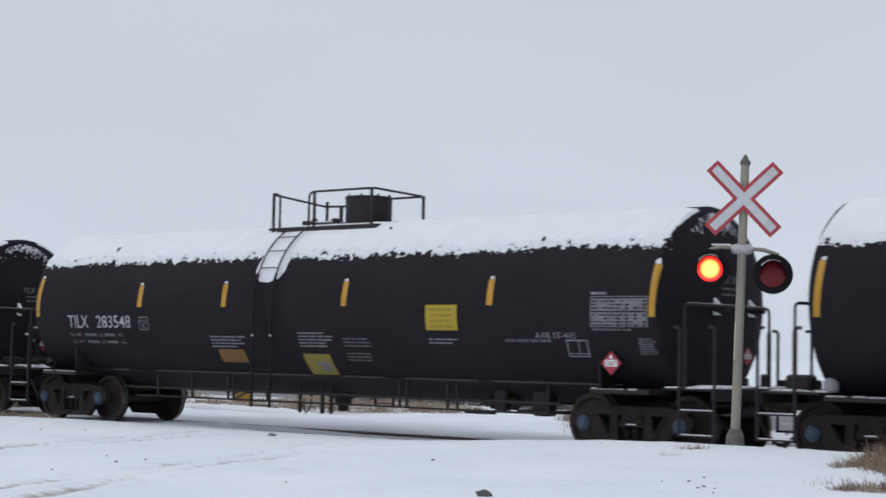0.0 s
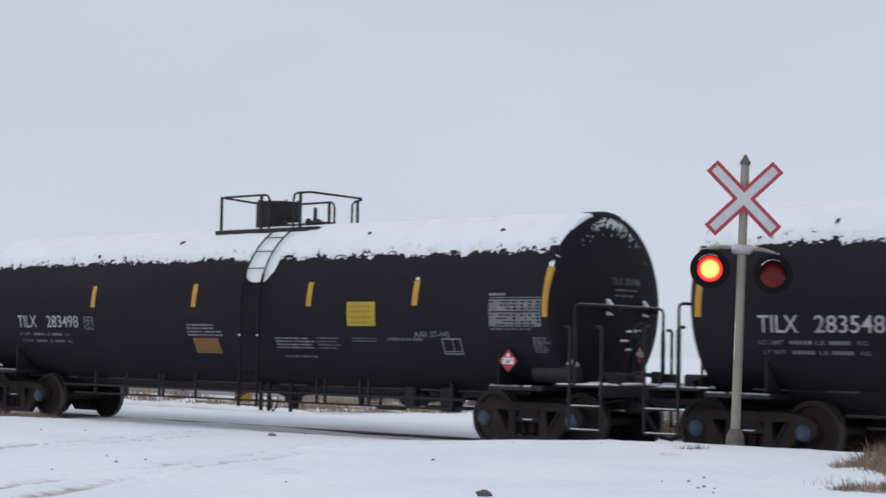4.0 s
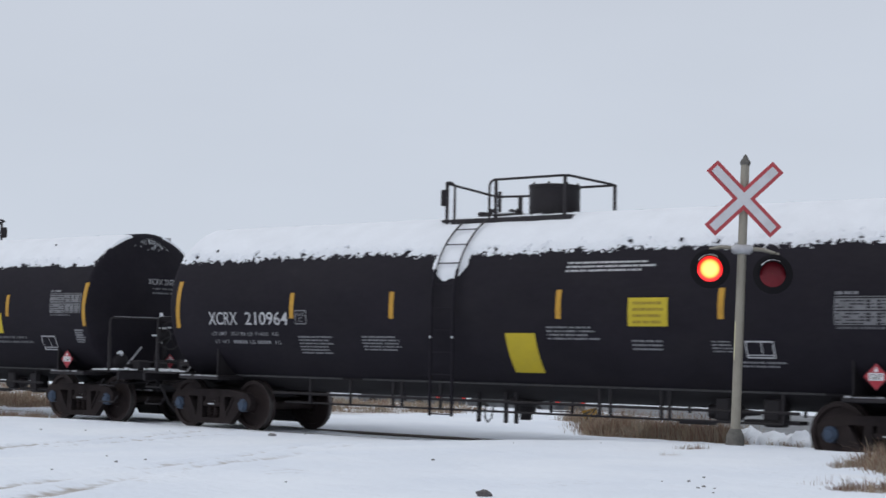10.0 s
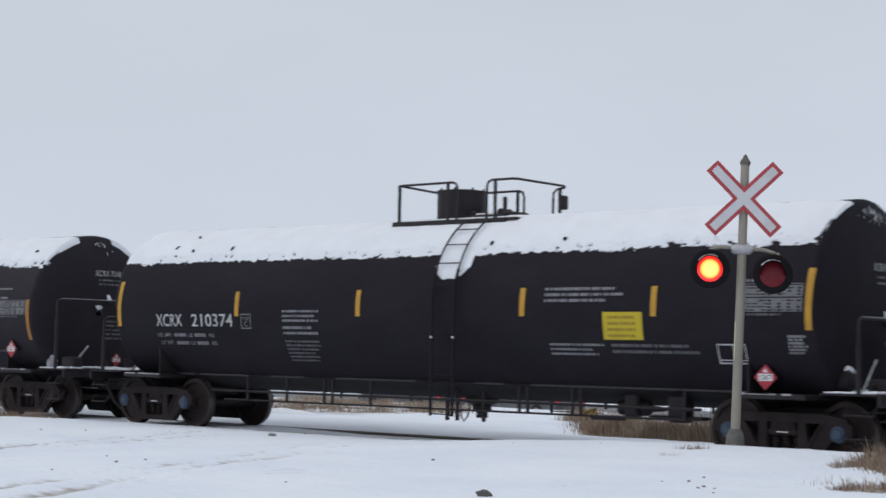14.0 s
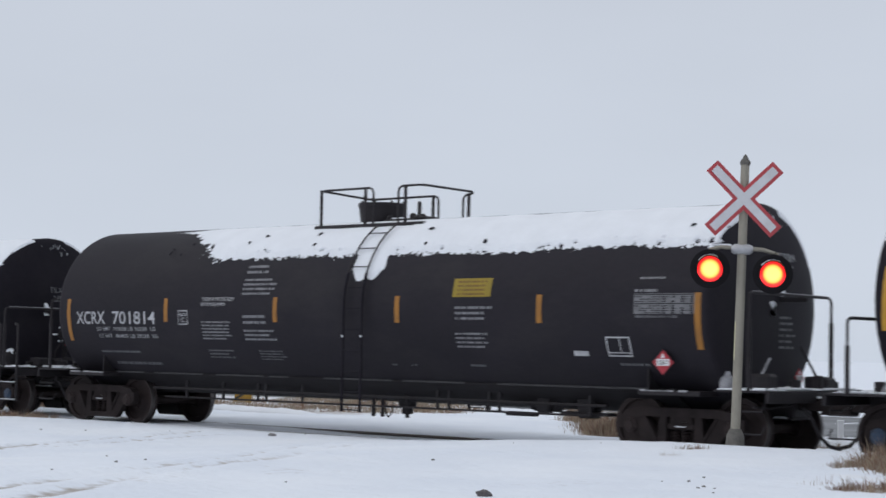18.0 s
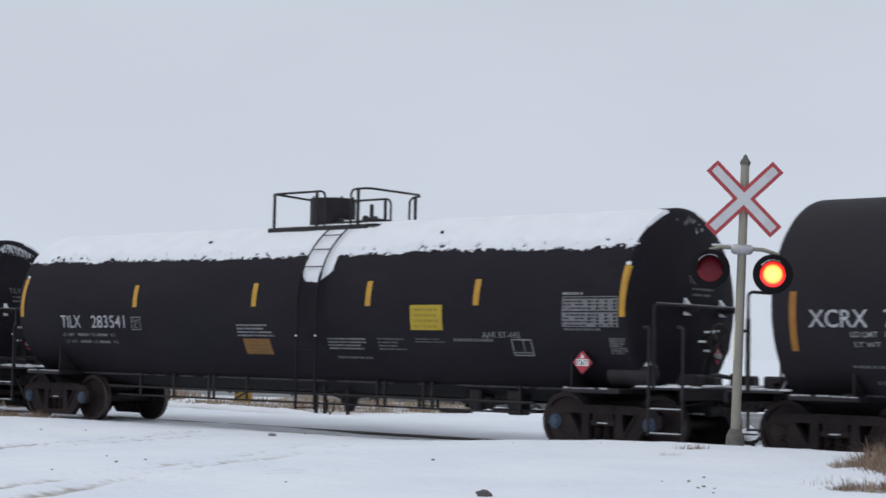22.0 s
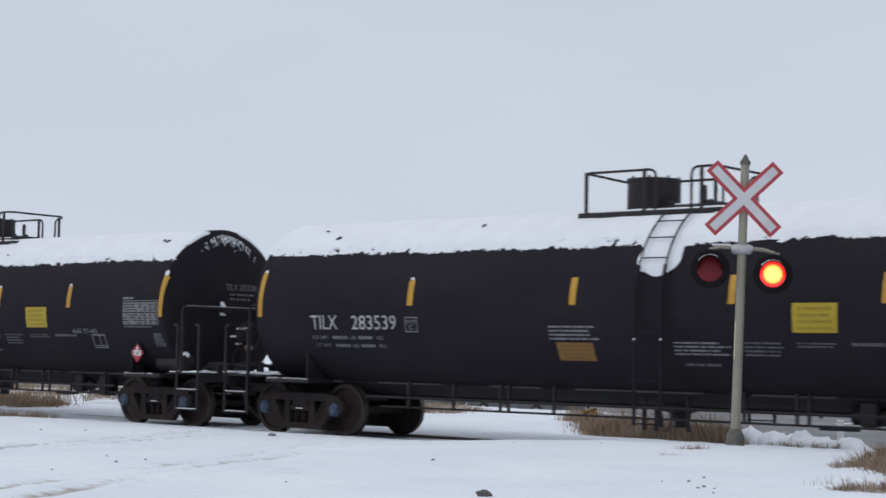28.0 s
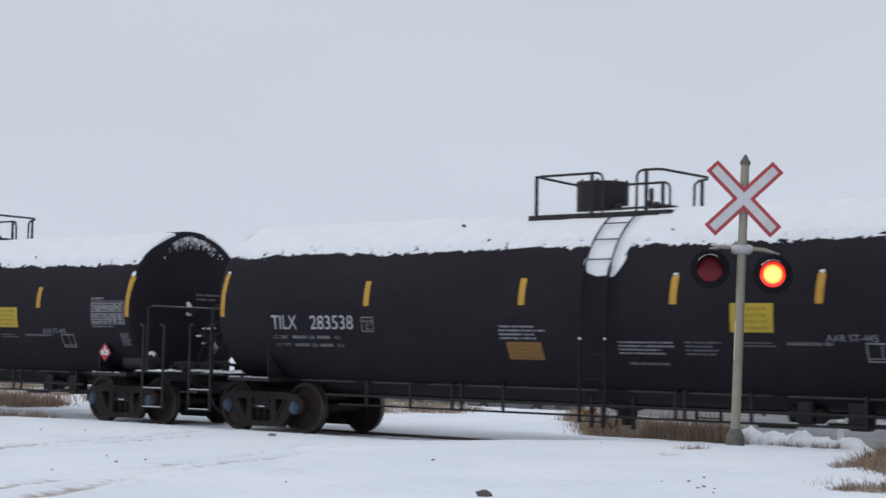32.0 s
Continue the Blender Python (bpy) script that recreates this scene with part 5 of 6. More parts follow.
def xcrx_b(number, seed):
    global R, ZC
    R, ZC = 1.59, 2.25
    """The greyer car, whose snow has slid off one end."""
    car, sets = car_base("tank_car", "weathered black tank car with snow slid off one end, on rails", GREY_TANK, seed, 1, -1, 36.5, 1.0, bare=(-8.0, -5.6),
                         top_kw=dict(shift=-0.20, drum_r=0.43, drum_z=(3.77, 4.16), taper=0.04, wide=0.92, drum_u=-0.16),
                         dust=4, rail_z=2.44, stiles=False, spots=22, mark="XCRX " + number)
    ladder_snow(car, 1, seed, -0.20)
    stripes(car, (-4.45, -1.46, 1.49, 4.49), 0.10, -7.9, 8.2, -22.0, 8.5, (-7.43, 7.40), DULL_ORANGE)
    marks(car, "XCRX", number, (-7.18, -6.29), (-6.05, -4.76), -0.6, -9.6)
    plate_c(car, -4.09, -3.82, -0.1, -9.7, LETTER)
    weight_lines(car, -6.56, -4.78, ((-11.6, -14.4), (-16.8, -19.5)), PLAIN, ("199600", "90500"), ("86400", "39200"))
    for k, (u0, u1, d0, d1, rows, mat) in enumerate(((-6.6, -5.4, -29.4, -31, 1, FADED), (-6.3, -4.64, -38.6, -41, 1, FADED), (-3.44, -2.6, -7.5, -19.8, 6, SMALLPRINT),
                                                     (-3.4, -2.65, -27.3, -33.6, 3, FADED), (-2.36, -1.75, 31, 25, 2, SMALLPRINT), (-2.35, -1.36, 21.0, 10.1, 4, SMALLPRINT), (-2.3, -1.6, -3.4, -9.0, 2, SMALLPRINT),
                                                     (-2.3, -1.4, -13.0, -20.1, 3, SMALLPRINT), (-2.03, -1.3, -27.3, -34.2, 4, FADED), (2.77, 3.57, 1.7, -6.1, 3, SMALLPRINT),
                                                     (2.75, 3.43, -13.8, -22.9, 4, SMALLPRINT), (2.9, 3.3, -34.0, -35.5, 1, FADED), (1.15, 1.35, -35.0, -36.2, 1, FADED), (1.6, 1.75, -35.0, -36.2, 1, FADED),
                                                     (5.9, 6.5, -31.0, -32.5, 1, FADED), (6.35, 6.8, 17.5, 16.3, 1, SMALLPRINT))):
        tagged(part("small_stencil", print_rows(u0, u1, d0, d1, rows, seed + k, gap=0.55 if rows > 1 else 0.1), mat, car), kind="stuff")
    placard_sheet(car, 2.70, 3.50, 18.5, 7.3, DUN, "yellow emergency notice sheet", seed + 5)
    part("thermal_notice", lettering("SYSTEM EQUIPPED", -3.44, -2.78, 2.5, 5.0, lettering("THERMAL PROTECTION", -3.42, -2.56, 6.1, 8.6)), LETTER, car)
    part("white_patch", decal(5.08, 5.36, -26.9, -23.9), LETTER, car)
    part("service_square", open_square(5.73, 6.17, -15.3, -26.9), LETTER, car)
    table_sheet(car, 6.28, 7.36, 8.2, -2.8, seed + 9)
    placard_diamond(car, 6.66, -30.0)
    R, ZC = 1.53, 2.30
    return car, sets


# The train, in order from its head: the car's kind, and where its middle rides on the train's own line.
TRAIN = []
for maker, place in (
        (lambda: tilx("", 3, 1, extra="first", tail_boxes=True), 43.75),
        (lambda: tilx("283548", 11, -1, (-4.36, -1.95, 1.13, 4.38), 37.0, 1.6, -1, (-2.26, -1.56, -26.9, -37.0), "first", yellow=(3.02, 3.70, 2.8, -12.3), tips=1.0), 25.92),
        (lambda: tilx("283498", 23, 1, (-3.80, -0.78, 2.28, 4.78), 37.0, 1.5, 1, (-0.87, -0.17, -18.9, -30), yellow=(3.22, 3.88, 5.0, -10.0), nudge=0.15, tips=0.6, tail_boxes=False), 8.012),
        (lambda: xcrx_a("210964", 31, (-4.42, -2.02, 1.50, 4.43), 1), -9.84),
        (lambda: xcrx_a("210374", 43, (-4.20, -1.14, 2.44, 4.92), 2), -27.70),
        (lambda: xcrx_b("701814", 57), -45.646),
        (lambda: tilx("283541", 61, edge=38.3, rough=1.0, dust=5), -63.46),
        (lambda: tilx("283539", 73, edge=38.3, rough=0.7), -81.34),
        (lambda: tilx("283538", 83, edge=38.3, rough=0.7), -99.215),
        (lambda: tilx("", 97, edge=36.0, rough=0.8), -117.09)):
    TRAIN.append((*maker(), place))


# ---- ground ----
def smooth(a, b, x):
    t = min(1.0, max(0.0, (x - a) / (b - a)))
    return t * t * (3 - 2 * t)


# wheel ruts on the snowy road: polylines of x, y
RUTS = (((-18.4, -12.4), (-19.85, -9.27), (-20.38, -7.97), (-21.24, -6.3), (-21.54, -5.4), (-22.1, -3.9)), ((-18.6, -11.8), (-19.53, -9.49), (-19.9, -8.0), (-20.53, -6.33), (-20.84, -5.53), (-21.3, -4.0)),
        ((-10.4, -16.3), (-10.89, -15.39), (-11.17, -14.83), (-11.46, -14.29), (-11.8, -13.73), (-12.18, -13.0), (-12.43, -12.47), (-12.97, -11.43), (-13.51, -10.31), (-14.84, -8.32), (-16.6, -5.6)),
        ((-11.3, -15.8), (-11.86, -14.76), (-12.19, -13.97), (-12.59, -13.11), (-12.96, -12.16), (-13.64, -10.98), (-14.76, -9.39), (-15.4, -8.35), (-18.0, -5.0)))


def rut_distance(x, y):
    best = 9.0
    for line in RUTS:
        for (ax, ay), (bx, by) in zip(line, line[1:]):
            dx, dy = bx - ax, by - ay
            t = min(1.0, max(0.0, ((x - ax) * dx + (y - ay) * dy) / (dx * dx + dy * dy)))
            best = min(best, math.hypot(x - ax - t * dx, y - ay - t * dy))
    return best


def ground_z(x, y):
    right = smooth(-19.5, -13.0, x)
    z = 0.0
    if y < 0:
        z += (0.03 + 0.09 * right) * smooth(-0.85, -1.25, y)
        z += (0.09 + 0.15 * right) * smooth(-1.2, -3.4, y)
    z -= (0.050 + 0.018 * wob(x * 0.7, 5.0) - 0.045 * smooth(-22.5, -25.5, x)) * (1 - smooth(0.85, 1.2, abs(y)))
    if y > 0:
        z += 0.02 * smooth(1.0, 2.0, y)
        z -= 0.45 * smooth(3.0, 7.0, y) * smooth(-24.0, -19.0, x)
        z -= 0.55 * smooth(14.0, 24.0, y)
        z -= 0.45 * smooth(19.0, 24.5, y) * (1 - smooth(-24.0, -19.0, x))
    dip = smooth(8.4, 10.4, y) * (1 - smooth(24.4, 26.0, y)) * smooth(-27.0 - 0.3 * (y - 12), -22.0 - 0.3 * (y - 12), x)     # the side road lies in a hollow
    z += dip * (min(z, -0.56) - z)
    near = 1 - smooth(40, 120, math.hypot(x + 20, y))
    z += near * (0.030 * wob(x * 0.35, y * 0.35) + 0.014 * wob(x * 1.7, y * 1.7, 3) + 0.010 * wob(x * 4.0, y * 4.0, 6)) * (0.25 if abs(y) < 1.3 else 1.0)
    d = rut_distance(x, y) if -36 < x < -10.2 and y < 0 else 9
    if d < 0.5:
        crumb = 1 + 0.8 * wob(x * 6.0, y * 6.0, 9) + 0.6 * wob(x * 13.0, y * 13.0, 4)
        z += -0.022 * math.exp(-(d / 0.10) ** 2) + 0.018 * crumb * math.exp(-((d - 0.20) / 0.09) ** 2)
    return z


def axis(lo, hi, step, far):
    mid_part = list(np.arange(lo, hi + 1e-6, step))
    left, right, d, k = [], [], step, lo
    while k > -far:
        d *= 1.35
        k -= d
        left.append(k)
    d, k = step, hi
    while k < far:
        d *= 1.35
        k += d
        right.append(k)
    return left[::-1] + mid_part + right


def build_ground():
    xs, ys = axis(-38.0, -6.0, 0.105, 2500.0), axis(-15.5, 8.0, 0.095, 2500.0)
    nx, ny = len(xs), len(ys)
    verts = [(x, y, ground_z(x, y)) for y in ys for x in xs]
    faces = [(j * nx + i, j * nx + i + 1, (j + 1) * nx + i + 1, (j + 1) * nx + i) for j in range(ny - 1) for i in range(nx - 1)]
    me = bpy.data.meshes.new("ground")
    me.from_pydata(verts, [], faces)
    me.materials.append(SNOW)
    me.shade_smooth()
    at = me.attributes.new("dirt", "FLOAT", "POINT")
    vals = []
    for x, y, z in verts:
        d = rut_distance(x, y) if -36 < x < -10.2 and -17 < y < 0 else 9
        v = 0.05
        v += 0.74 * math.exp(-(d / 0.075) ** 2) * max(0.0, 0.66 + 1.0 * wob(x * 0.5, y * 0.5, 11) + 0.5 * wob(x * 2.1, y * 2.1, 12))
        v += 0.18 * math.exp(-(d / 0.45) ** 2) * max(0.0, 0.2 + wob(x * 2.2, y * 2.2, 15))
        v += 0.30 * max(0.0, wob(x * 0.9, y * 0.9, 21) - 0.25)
        # grey band along each rail: the shade of the track's hollow, put into the colour
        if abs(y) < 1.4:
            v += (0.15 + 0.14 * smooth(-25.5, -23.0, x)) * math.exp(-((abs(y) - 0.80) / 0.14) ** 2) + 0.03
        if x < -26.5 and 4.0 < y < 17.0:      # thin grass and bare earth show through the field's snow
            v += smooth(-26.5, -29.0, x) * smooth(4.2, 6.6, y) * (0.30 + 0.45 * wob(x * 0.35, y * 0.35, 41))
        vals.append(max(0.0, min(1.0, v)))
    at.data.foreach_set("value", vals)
    tagged(new("ground", me), "flat snow-covered ground with wheel ruts and dirt", "ground", kind="structure")


build_ground()


def build_rails():
    for s in (-1, 1):
        prof = [(-0.07, -0.16), (0.07, -0.16), (0.07, -0.145), (0.012, -0.12), (0.010, -0.045), (0.036, -0.03), (0.036, -0.004), (0.030, 0.0), (-0.030, 0.0), (-0.036, -0.004), (-0.036, -0.03), (-0.010, -0.045), (-0.012, -0.12), (-0.07, -0.145)]
        y = s * 0.753
        g = Geo()
        k = len(prof)
        xs = (-260.0, 160.0)
        g.add([(x, y + a, b) for x in xs for a, b in prof], [(i, (i + 1) % k, (i + 1) % k + k, i + k) for i in range(k)] + [tuple(range(k))[::-1], tuple(range(k, 2 * k))])
        tagged(part("rail", g, RAIL), "worn steel rail half buried in packed snow", "rail", "rails of the track", "structure")


build_rails()


# ---- the crossing signal ----
POST = (-12.38, -3.0, 0.30)


def build_signal():
    sig = new("crossing_signal")
    sig.matrix_world = pose(POST[0], POST[1], POST[2], 0, 1.9, 0)
    tagged(sig, "level-crossing signal with crossbuck and two red lamps on a metal mast", "crossing signal")
    yaw = math.atan2(EYE[0] - POST[0], -(EYE[1] - POST[1]))     # the signs face down the road, towards the camera
    face = new("sign_face")
    g = Geo().lathe([(-0.02, 0.064), (3.77, 0.057)], n=20, axis="z")
    part("mast", g, GALV, sig, "weathered grey metal mast")
    part("mast_cap", Geo().lathe([(3.765, 0.068), (3.80, 0.072), (3.84, 0.045), (3.885, 0.022), (3.905, 0.002)], n=20, axis="z"), CONCRETE, sig)
    part("base_box", Geo().lathe([(-0.35, 0.135), (0.02, 0.125), (0.17, 0.118), (0.24, 0.085), (0.27, 0.06)], n=10, axis="z"), CONCRETE, sig, "squat weathered base casting")
    bpy.data.objects.remove(face)
    rot = Matrix.Rotation(yaw, 4, "Z")

    def place(ob, x, y, z, r=0.0):
        ob.matrix_local = rot @ Matrix.Translation((x, y, z)) @ Matrix.Rotation(radians(r), 4, "Y")
        return ob
    tape = part("reflector_tape", Geo().box(-0.008, 0.008, -0.003, 0.003, 1.17, 1.68, 0.001), TAPE, sig, "pale yellow reflective tape", smooth=False)
    place(tape, -0.050, -0.036, 0)
    # crossbuck: two red-edged blades, the white fields uppermost
    for k, r in enumerate((45, -45)):
        h, w, off = 0.61, 0.103, -0.075 - 0.008 * k
        blade = place(part("crossbuck_blade", Geo().box(-h, h, off - 0.003, off + 0.003, -w, w, 0.001), SIGN_RED, sig, "red-bordered white crossbuck blade", smooth=False), 0, 0, 3.305, r)
        b, front = 0.047, -0.0885 - 0.0012 * k
        part("white_field", Geo().box(-h + b, h - b, front, front + 0.0022, -w + b, w - b, 0.0004), SIGN_WHITE, blade, smooth=False)
    # lamp arm
    arm = place(part("lamp_arm", Geo().tube([(-0.43, 0.0, 2.615), (-0.28, 0.0, 2.66), (0.28, 0.0, 2.64), (0.43, 0.0, 2.595)], 0.028, 10), GALV, sig), 0, 0, 0)
    part("junction_box", Geo().lathe([(-0.145, 0.002), (-0.14, 0.045), (-0.10, 0.068), (0.10, 0.068), (0.14, 0.045), (0.145, 0.002)], (0, -0.03, 2.635), "x", 16), ALU, arm, "cast aluminium junction box")
    part("arm_snow", Geo().tube([(-0.40, 0.0, 2.685), (-0.2, 0.0, 2.69), (-0.14, 0.0, 2.685)], 0.016, 6), SNOW_CAP, arm)
    discs = []
    for s, z in ((-1, 2.36), (1, 2.32)):
        x = s * 0.41
        lamp = place(part("lamp_background", Geo().lathe([(0.02, 0.002), (0.02, 0.25), (0.012, 0.262), (-0.012, 0.262), (-0.02, 0.25), (-0.02, 0.171), (0.0, 0.171)], (0, 0, 0), "y", 40), LAMP_BLACK, sig, "round black lamp background"), x, -0.10, z)
        part("lamp_housing", Geo().lathe([(0.02, 0.17), (0.10, 0.165), (0.20, 0.11), (0.22, 0.002)], (0, 0, 0), "y", 24), LAMP_BLACK, lamp)
        g = Geo()
        n = 22
        for i in range(n + 1):
            t = radians(-8 + 196 * i / n)
            reach = 0.10 + 0.20 * max(0.0, math.sin(t))
            for rr, yy in ((0.172, -0.015), (0.178, -reach), (0.170, -reach), (0.164, -0.015)):
                g.v.append((rr * math.cos(t), yy, rr * math.sin(t)))
        for i in range(n):
            for j in range(4):
                a, b = i * 4 + j, i * 4 + (j + 1) % 4
                g.f.append((a, b, b + 4, a + 4))
                g.m.append(0)
        g.f += [(0, 1, 2, 3), tuple(n * 4 + j for j in (3, 2, 1, 0))]
        g.m += [0, 0]
        part("lamp_hood", g, LAMP_BLACK, lamp, "short black visor")
        part("hood_snow", Geo().tube([(0.185 * math.cos(radians(t)), -0.02, 0.185 * math.sin(radians(t))) for t in range(60, 150, 12)], 0.010, 6), SNOW_CAP, lamp)
        part("arm_drop", Geo().tube([(0.05 * s, 0.1, 0.05), (0.05 * s, 0.1, 2.61 - z)], 0.028, 8), GALV, lamp)
        # the lens: a disc with a glowing side and a dark side, turned over as the lamp flashes
        g = Geo()
        for sgn, ins in ((-1, 1), (1, 0)):
            prof = [(sgn * 0.030, 0.002), (sgn * 0.027, 0.07), (sgn * 0.016, 0.128), (sgn * 0.008, 0.158), (0.0, 0.170)]
            k = len(g.f)
            g.lathe(prof, (0, 0, 0), "y", 32, slots=[ins] * 4)
            if sgn > 0:
                g.f[k:] = [q[::-1] for q in g.f[k:]]
        g.f = [q[::-1] for q in g.f]
        lens = part("lens", g, [LENS_DARK, LENS_LIT], sig, "red signal lens")
        place(lens, x, -0.125, z)
        discs.append((lens, x, -0.125, z, rot.copy()))
    return discs


LENSES = build_signal()


# ---- verges, stones and what lies beyond the track ----
def inside(poly, x, y):
    hit = False
    for (ax, ay), (bx, by) in zip(poly, poly[1:] + poly[:1]):
        if (ay > y) != (by > y) and x < (bx - ax) * (y - ay) / (by - ay) + ax:
            hit = not hit
    return hit


def grass_patch(name, label, poly, count, height, seed, mats, lean=0.75, width=0.008, spread=0.10, tuft=30):
    """Dry stems in tufts over a patch of ground: each tuft has its own height, colour and fall, its blades bend outwards."""
    rnd, g = random.Random(seed), Geo()
    xs, ys = [p[0] for p in poly], [p[1] for p in poly]
    made = tries = 0
    while made < count and tries < count * 3:
        tries += 1
        cx, cy = rnd.uniform(min(xs), max(xs)), rnd.uniform(min(ys), max(ys))
        if not inside(poly, cx, cy):
            continue
        d = wob(cx * 0.9, cy * 0.9, seed)
        if d < rnd.uniform(-0.6, 0.25):
            continue
        tall = height * (0.45 + 0.75 * rnd.random() ** 1.5) * (0.85 + 0.5 * max(-0.4, d))
        fall, main = rnd.uniform(0, 6.28), rnd.randrange(len(mats))
        for k in range(int(tuft * rnd.uniform(0.4, 1.5))):
            r, a = abs(rnd.gauss(0, spread)), rnd.uniform(0, 6.28)
            x, y = cx + r * math.cos(a), cy + r * math.sin(a)
            h = tall * rnd.uniform(0.35, 1.0) * max(0.35, 1 - 0.35 * r / spread)
            b = lean * h * rnd.uniform(0.1, 1.0)
            ex, ey = b * (0.7 * math.cos(a) + 0.5 * math.cos(fall)), b * (0.7 * math.sin(a) + 0.5 * math.sin(fall))
            q = rnd.uniform(0, 3.14)
            wx, wy = math.cos(q) * width * 0.5, math.sin(q) * width * 0.5
            z = ground_z(x, y) - 0.02
            droop = h * (1 - 0.28 * lean * rnd.random())
            m = main if rnd.random() < 0.7 else rnd.randrange(len(mats))
            g.add([(x - wx, y - wy, z), (x + wx, y + wy, z), (x + ex * 0.3 + wx * 0.8, y + ey * 0.3 + wy * 0.8, z + h * 0.6), (x + ex * 0.3 - wx * 0.8, y + ey * 0.3 - wy * 0.8, z + h * 0.6),
                   (x + ex, y + ey, z + droop)], [(0, 1, 2, 3), (3, 2, 4)], m)
            made += 1
    tagged(part(name, g, mats, smooth=False), label, "grass", kind="stuff")


grass_patch("verge_grass", "dry straw-coloured grass on the verge beside the track", [(-48.0, 1.7), (-34.8, 1.7), (-35.6, 3.6), (-40.0, 5.5), (-50.0, 5.5)], 42000, 0.42, 3, [STRAW, RUSSET, STRAW], lean=1.1, width=0.014, spread=0.30)
grass_patch("verge_grass", "thin brown dead grass on the snowy verge", [(-33.0, -3.2), (-28.9, -2.7), (-28.2, -2.2), (-28.8, -1.75), (-32.5, -1.75)], 4000, 0.30, 13, [RUSSET, GREYGRASS, STRAW, RUSSET], lean=1.0, width=0.008, spread=0.14)
grass_patch("field_grass", "pale dry grass beyond the track", [(-66.0, 5.0), (-38.5, 4.2), (-37.5, 8.0), (-41.0, 13.0), (-66.0, 20.0)], 16000, 0.46, 4, [STRAW, STRAW, GREYGRASS, RUSSET], lean=1.2, width=0.022, spread=0.35)
grass_patch("field_grass", "thin straw-coloured grass poking through snow beyond the track", [(-37.3, 9.2), (-34.4, 6.7), (-31.4, 6.0), (-29.3, 6.8), (-27.6, 9.4), (-30.5, 13.5), (-38.6, 16.0)], 11000, 0.28, 5, [STRAW, STRAW, GREYGRASS, RUSSET], lean=1.2, width=0.018, spread=0.30)
grass_patch("ditch_weeds", "rust-brown dead weeds in the ditch behind the track", [(-24.2, 9.0), (-20.8, 5.5), (-19.2, 4.4), (-17.0, 3.2), (-16.3, 3.1), (-16.2, 4.4), (-19.0, 6.4), (-22.5, 9.6)], 32000, 0.82, 6, [RUSSET, GREYGRASS, STRAW, STRAW, RUSSET], lean=0.9, width=0.010, spread=0.20)
grass_patch("bank_grass", "dead grass poking through a snow bank", [(-16.5, 3.3), (-14.3, 3.2), (-14.2, 3.8), (-16.4, 3.9)], 1100, 0.22, 16, [GREYGRASS, RUSSET, STRAW], lean=1.0, width=0.007, spread=0.06, tuft=16)
grass_patch("verge_grass", "tall dry brown grass on the snowy verge", [(-9.15, -5.9), (-8.85, -6.2), (-8.1, -6.9), (-6.8, -6.6), (-7.2, -4.6), (-9.2, -4.8)], 26000, 0.40, 7, [STRAW, GREYGRASS, RUSSET, STRAW, RUSSET], lean=1.25, width=0.006, spread=0.12)
grass_patch("verge_grass", "red-brown tuft of dead grass in the snow", [(-7.66, -9.12), (-7.3, -9.2), (-6.9, -9.0), (-7.0, -8.6), (-7.52, -8.7)], 1800, 0.23, 8, [RUSSET, STRAW, RUSSET], lean=1.2, width=0.005, spread=0.07)
grass_patch("verge_grass", "low tufts of dry grass in the snow", [(-7.75, -8.6), (-7.5, -8.7), (-6.4, -9.2), (-6.2, -8.2), (-7.2, -7.9)], 420, 0.15, 18, [STRAW, GREYGRASS, STRAW], lean=1.3, width=0.005, spread=0.08, tuft=18)
grass_patch("verge_grass", "low tufts of dry grass in the snow", [(-9.3, -6.2), (-8.95, -6.5), (-8.75, -6.2), (-9.2, -5.7)], 500, 0.2, 28, [RUSSET, GREYGRASS], lean=1.2, width=0.005, spread=0.08, tuft=14)
grass_patch("dry_weeds", "sparse dead weed stems standing in snow", [(-12.15, -4.9), (-11.9, -4.8), (-11.85, -4.4), (-12.1, -4.4)], 300, 0.17, 9, [RUSSET, GREYGRASS], width=0.005, spread=0.06, tuft=10)
grass_patch("dry_weeds", "few thin dead stems standing in snow", [(-11.5, -6.1), (-11.3, -6.1), (-11.3, -5.85), (-11.5, -5.85)], 90, 0.17, 10, [GREYGRASS, GREYGRASS, STRAW], width=0.003, spread=0.05, tuft=8)
grass_patch("dry_weeds", "few thin dead stems standing in snow", [(-8.1, -8.8), (-7.85, -8.8), (-7.8, -8.5), (-8.1, -8.5)], 40, 0.20, 11, [RUSSET, GREYGRASS], width=0.004, spread=0.06, tuft=6)


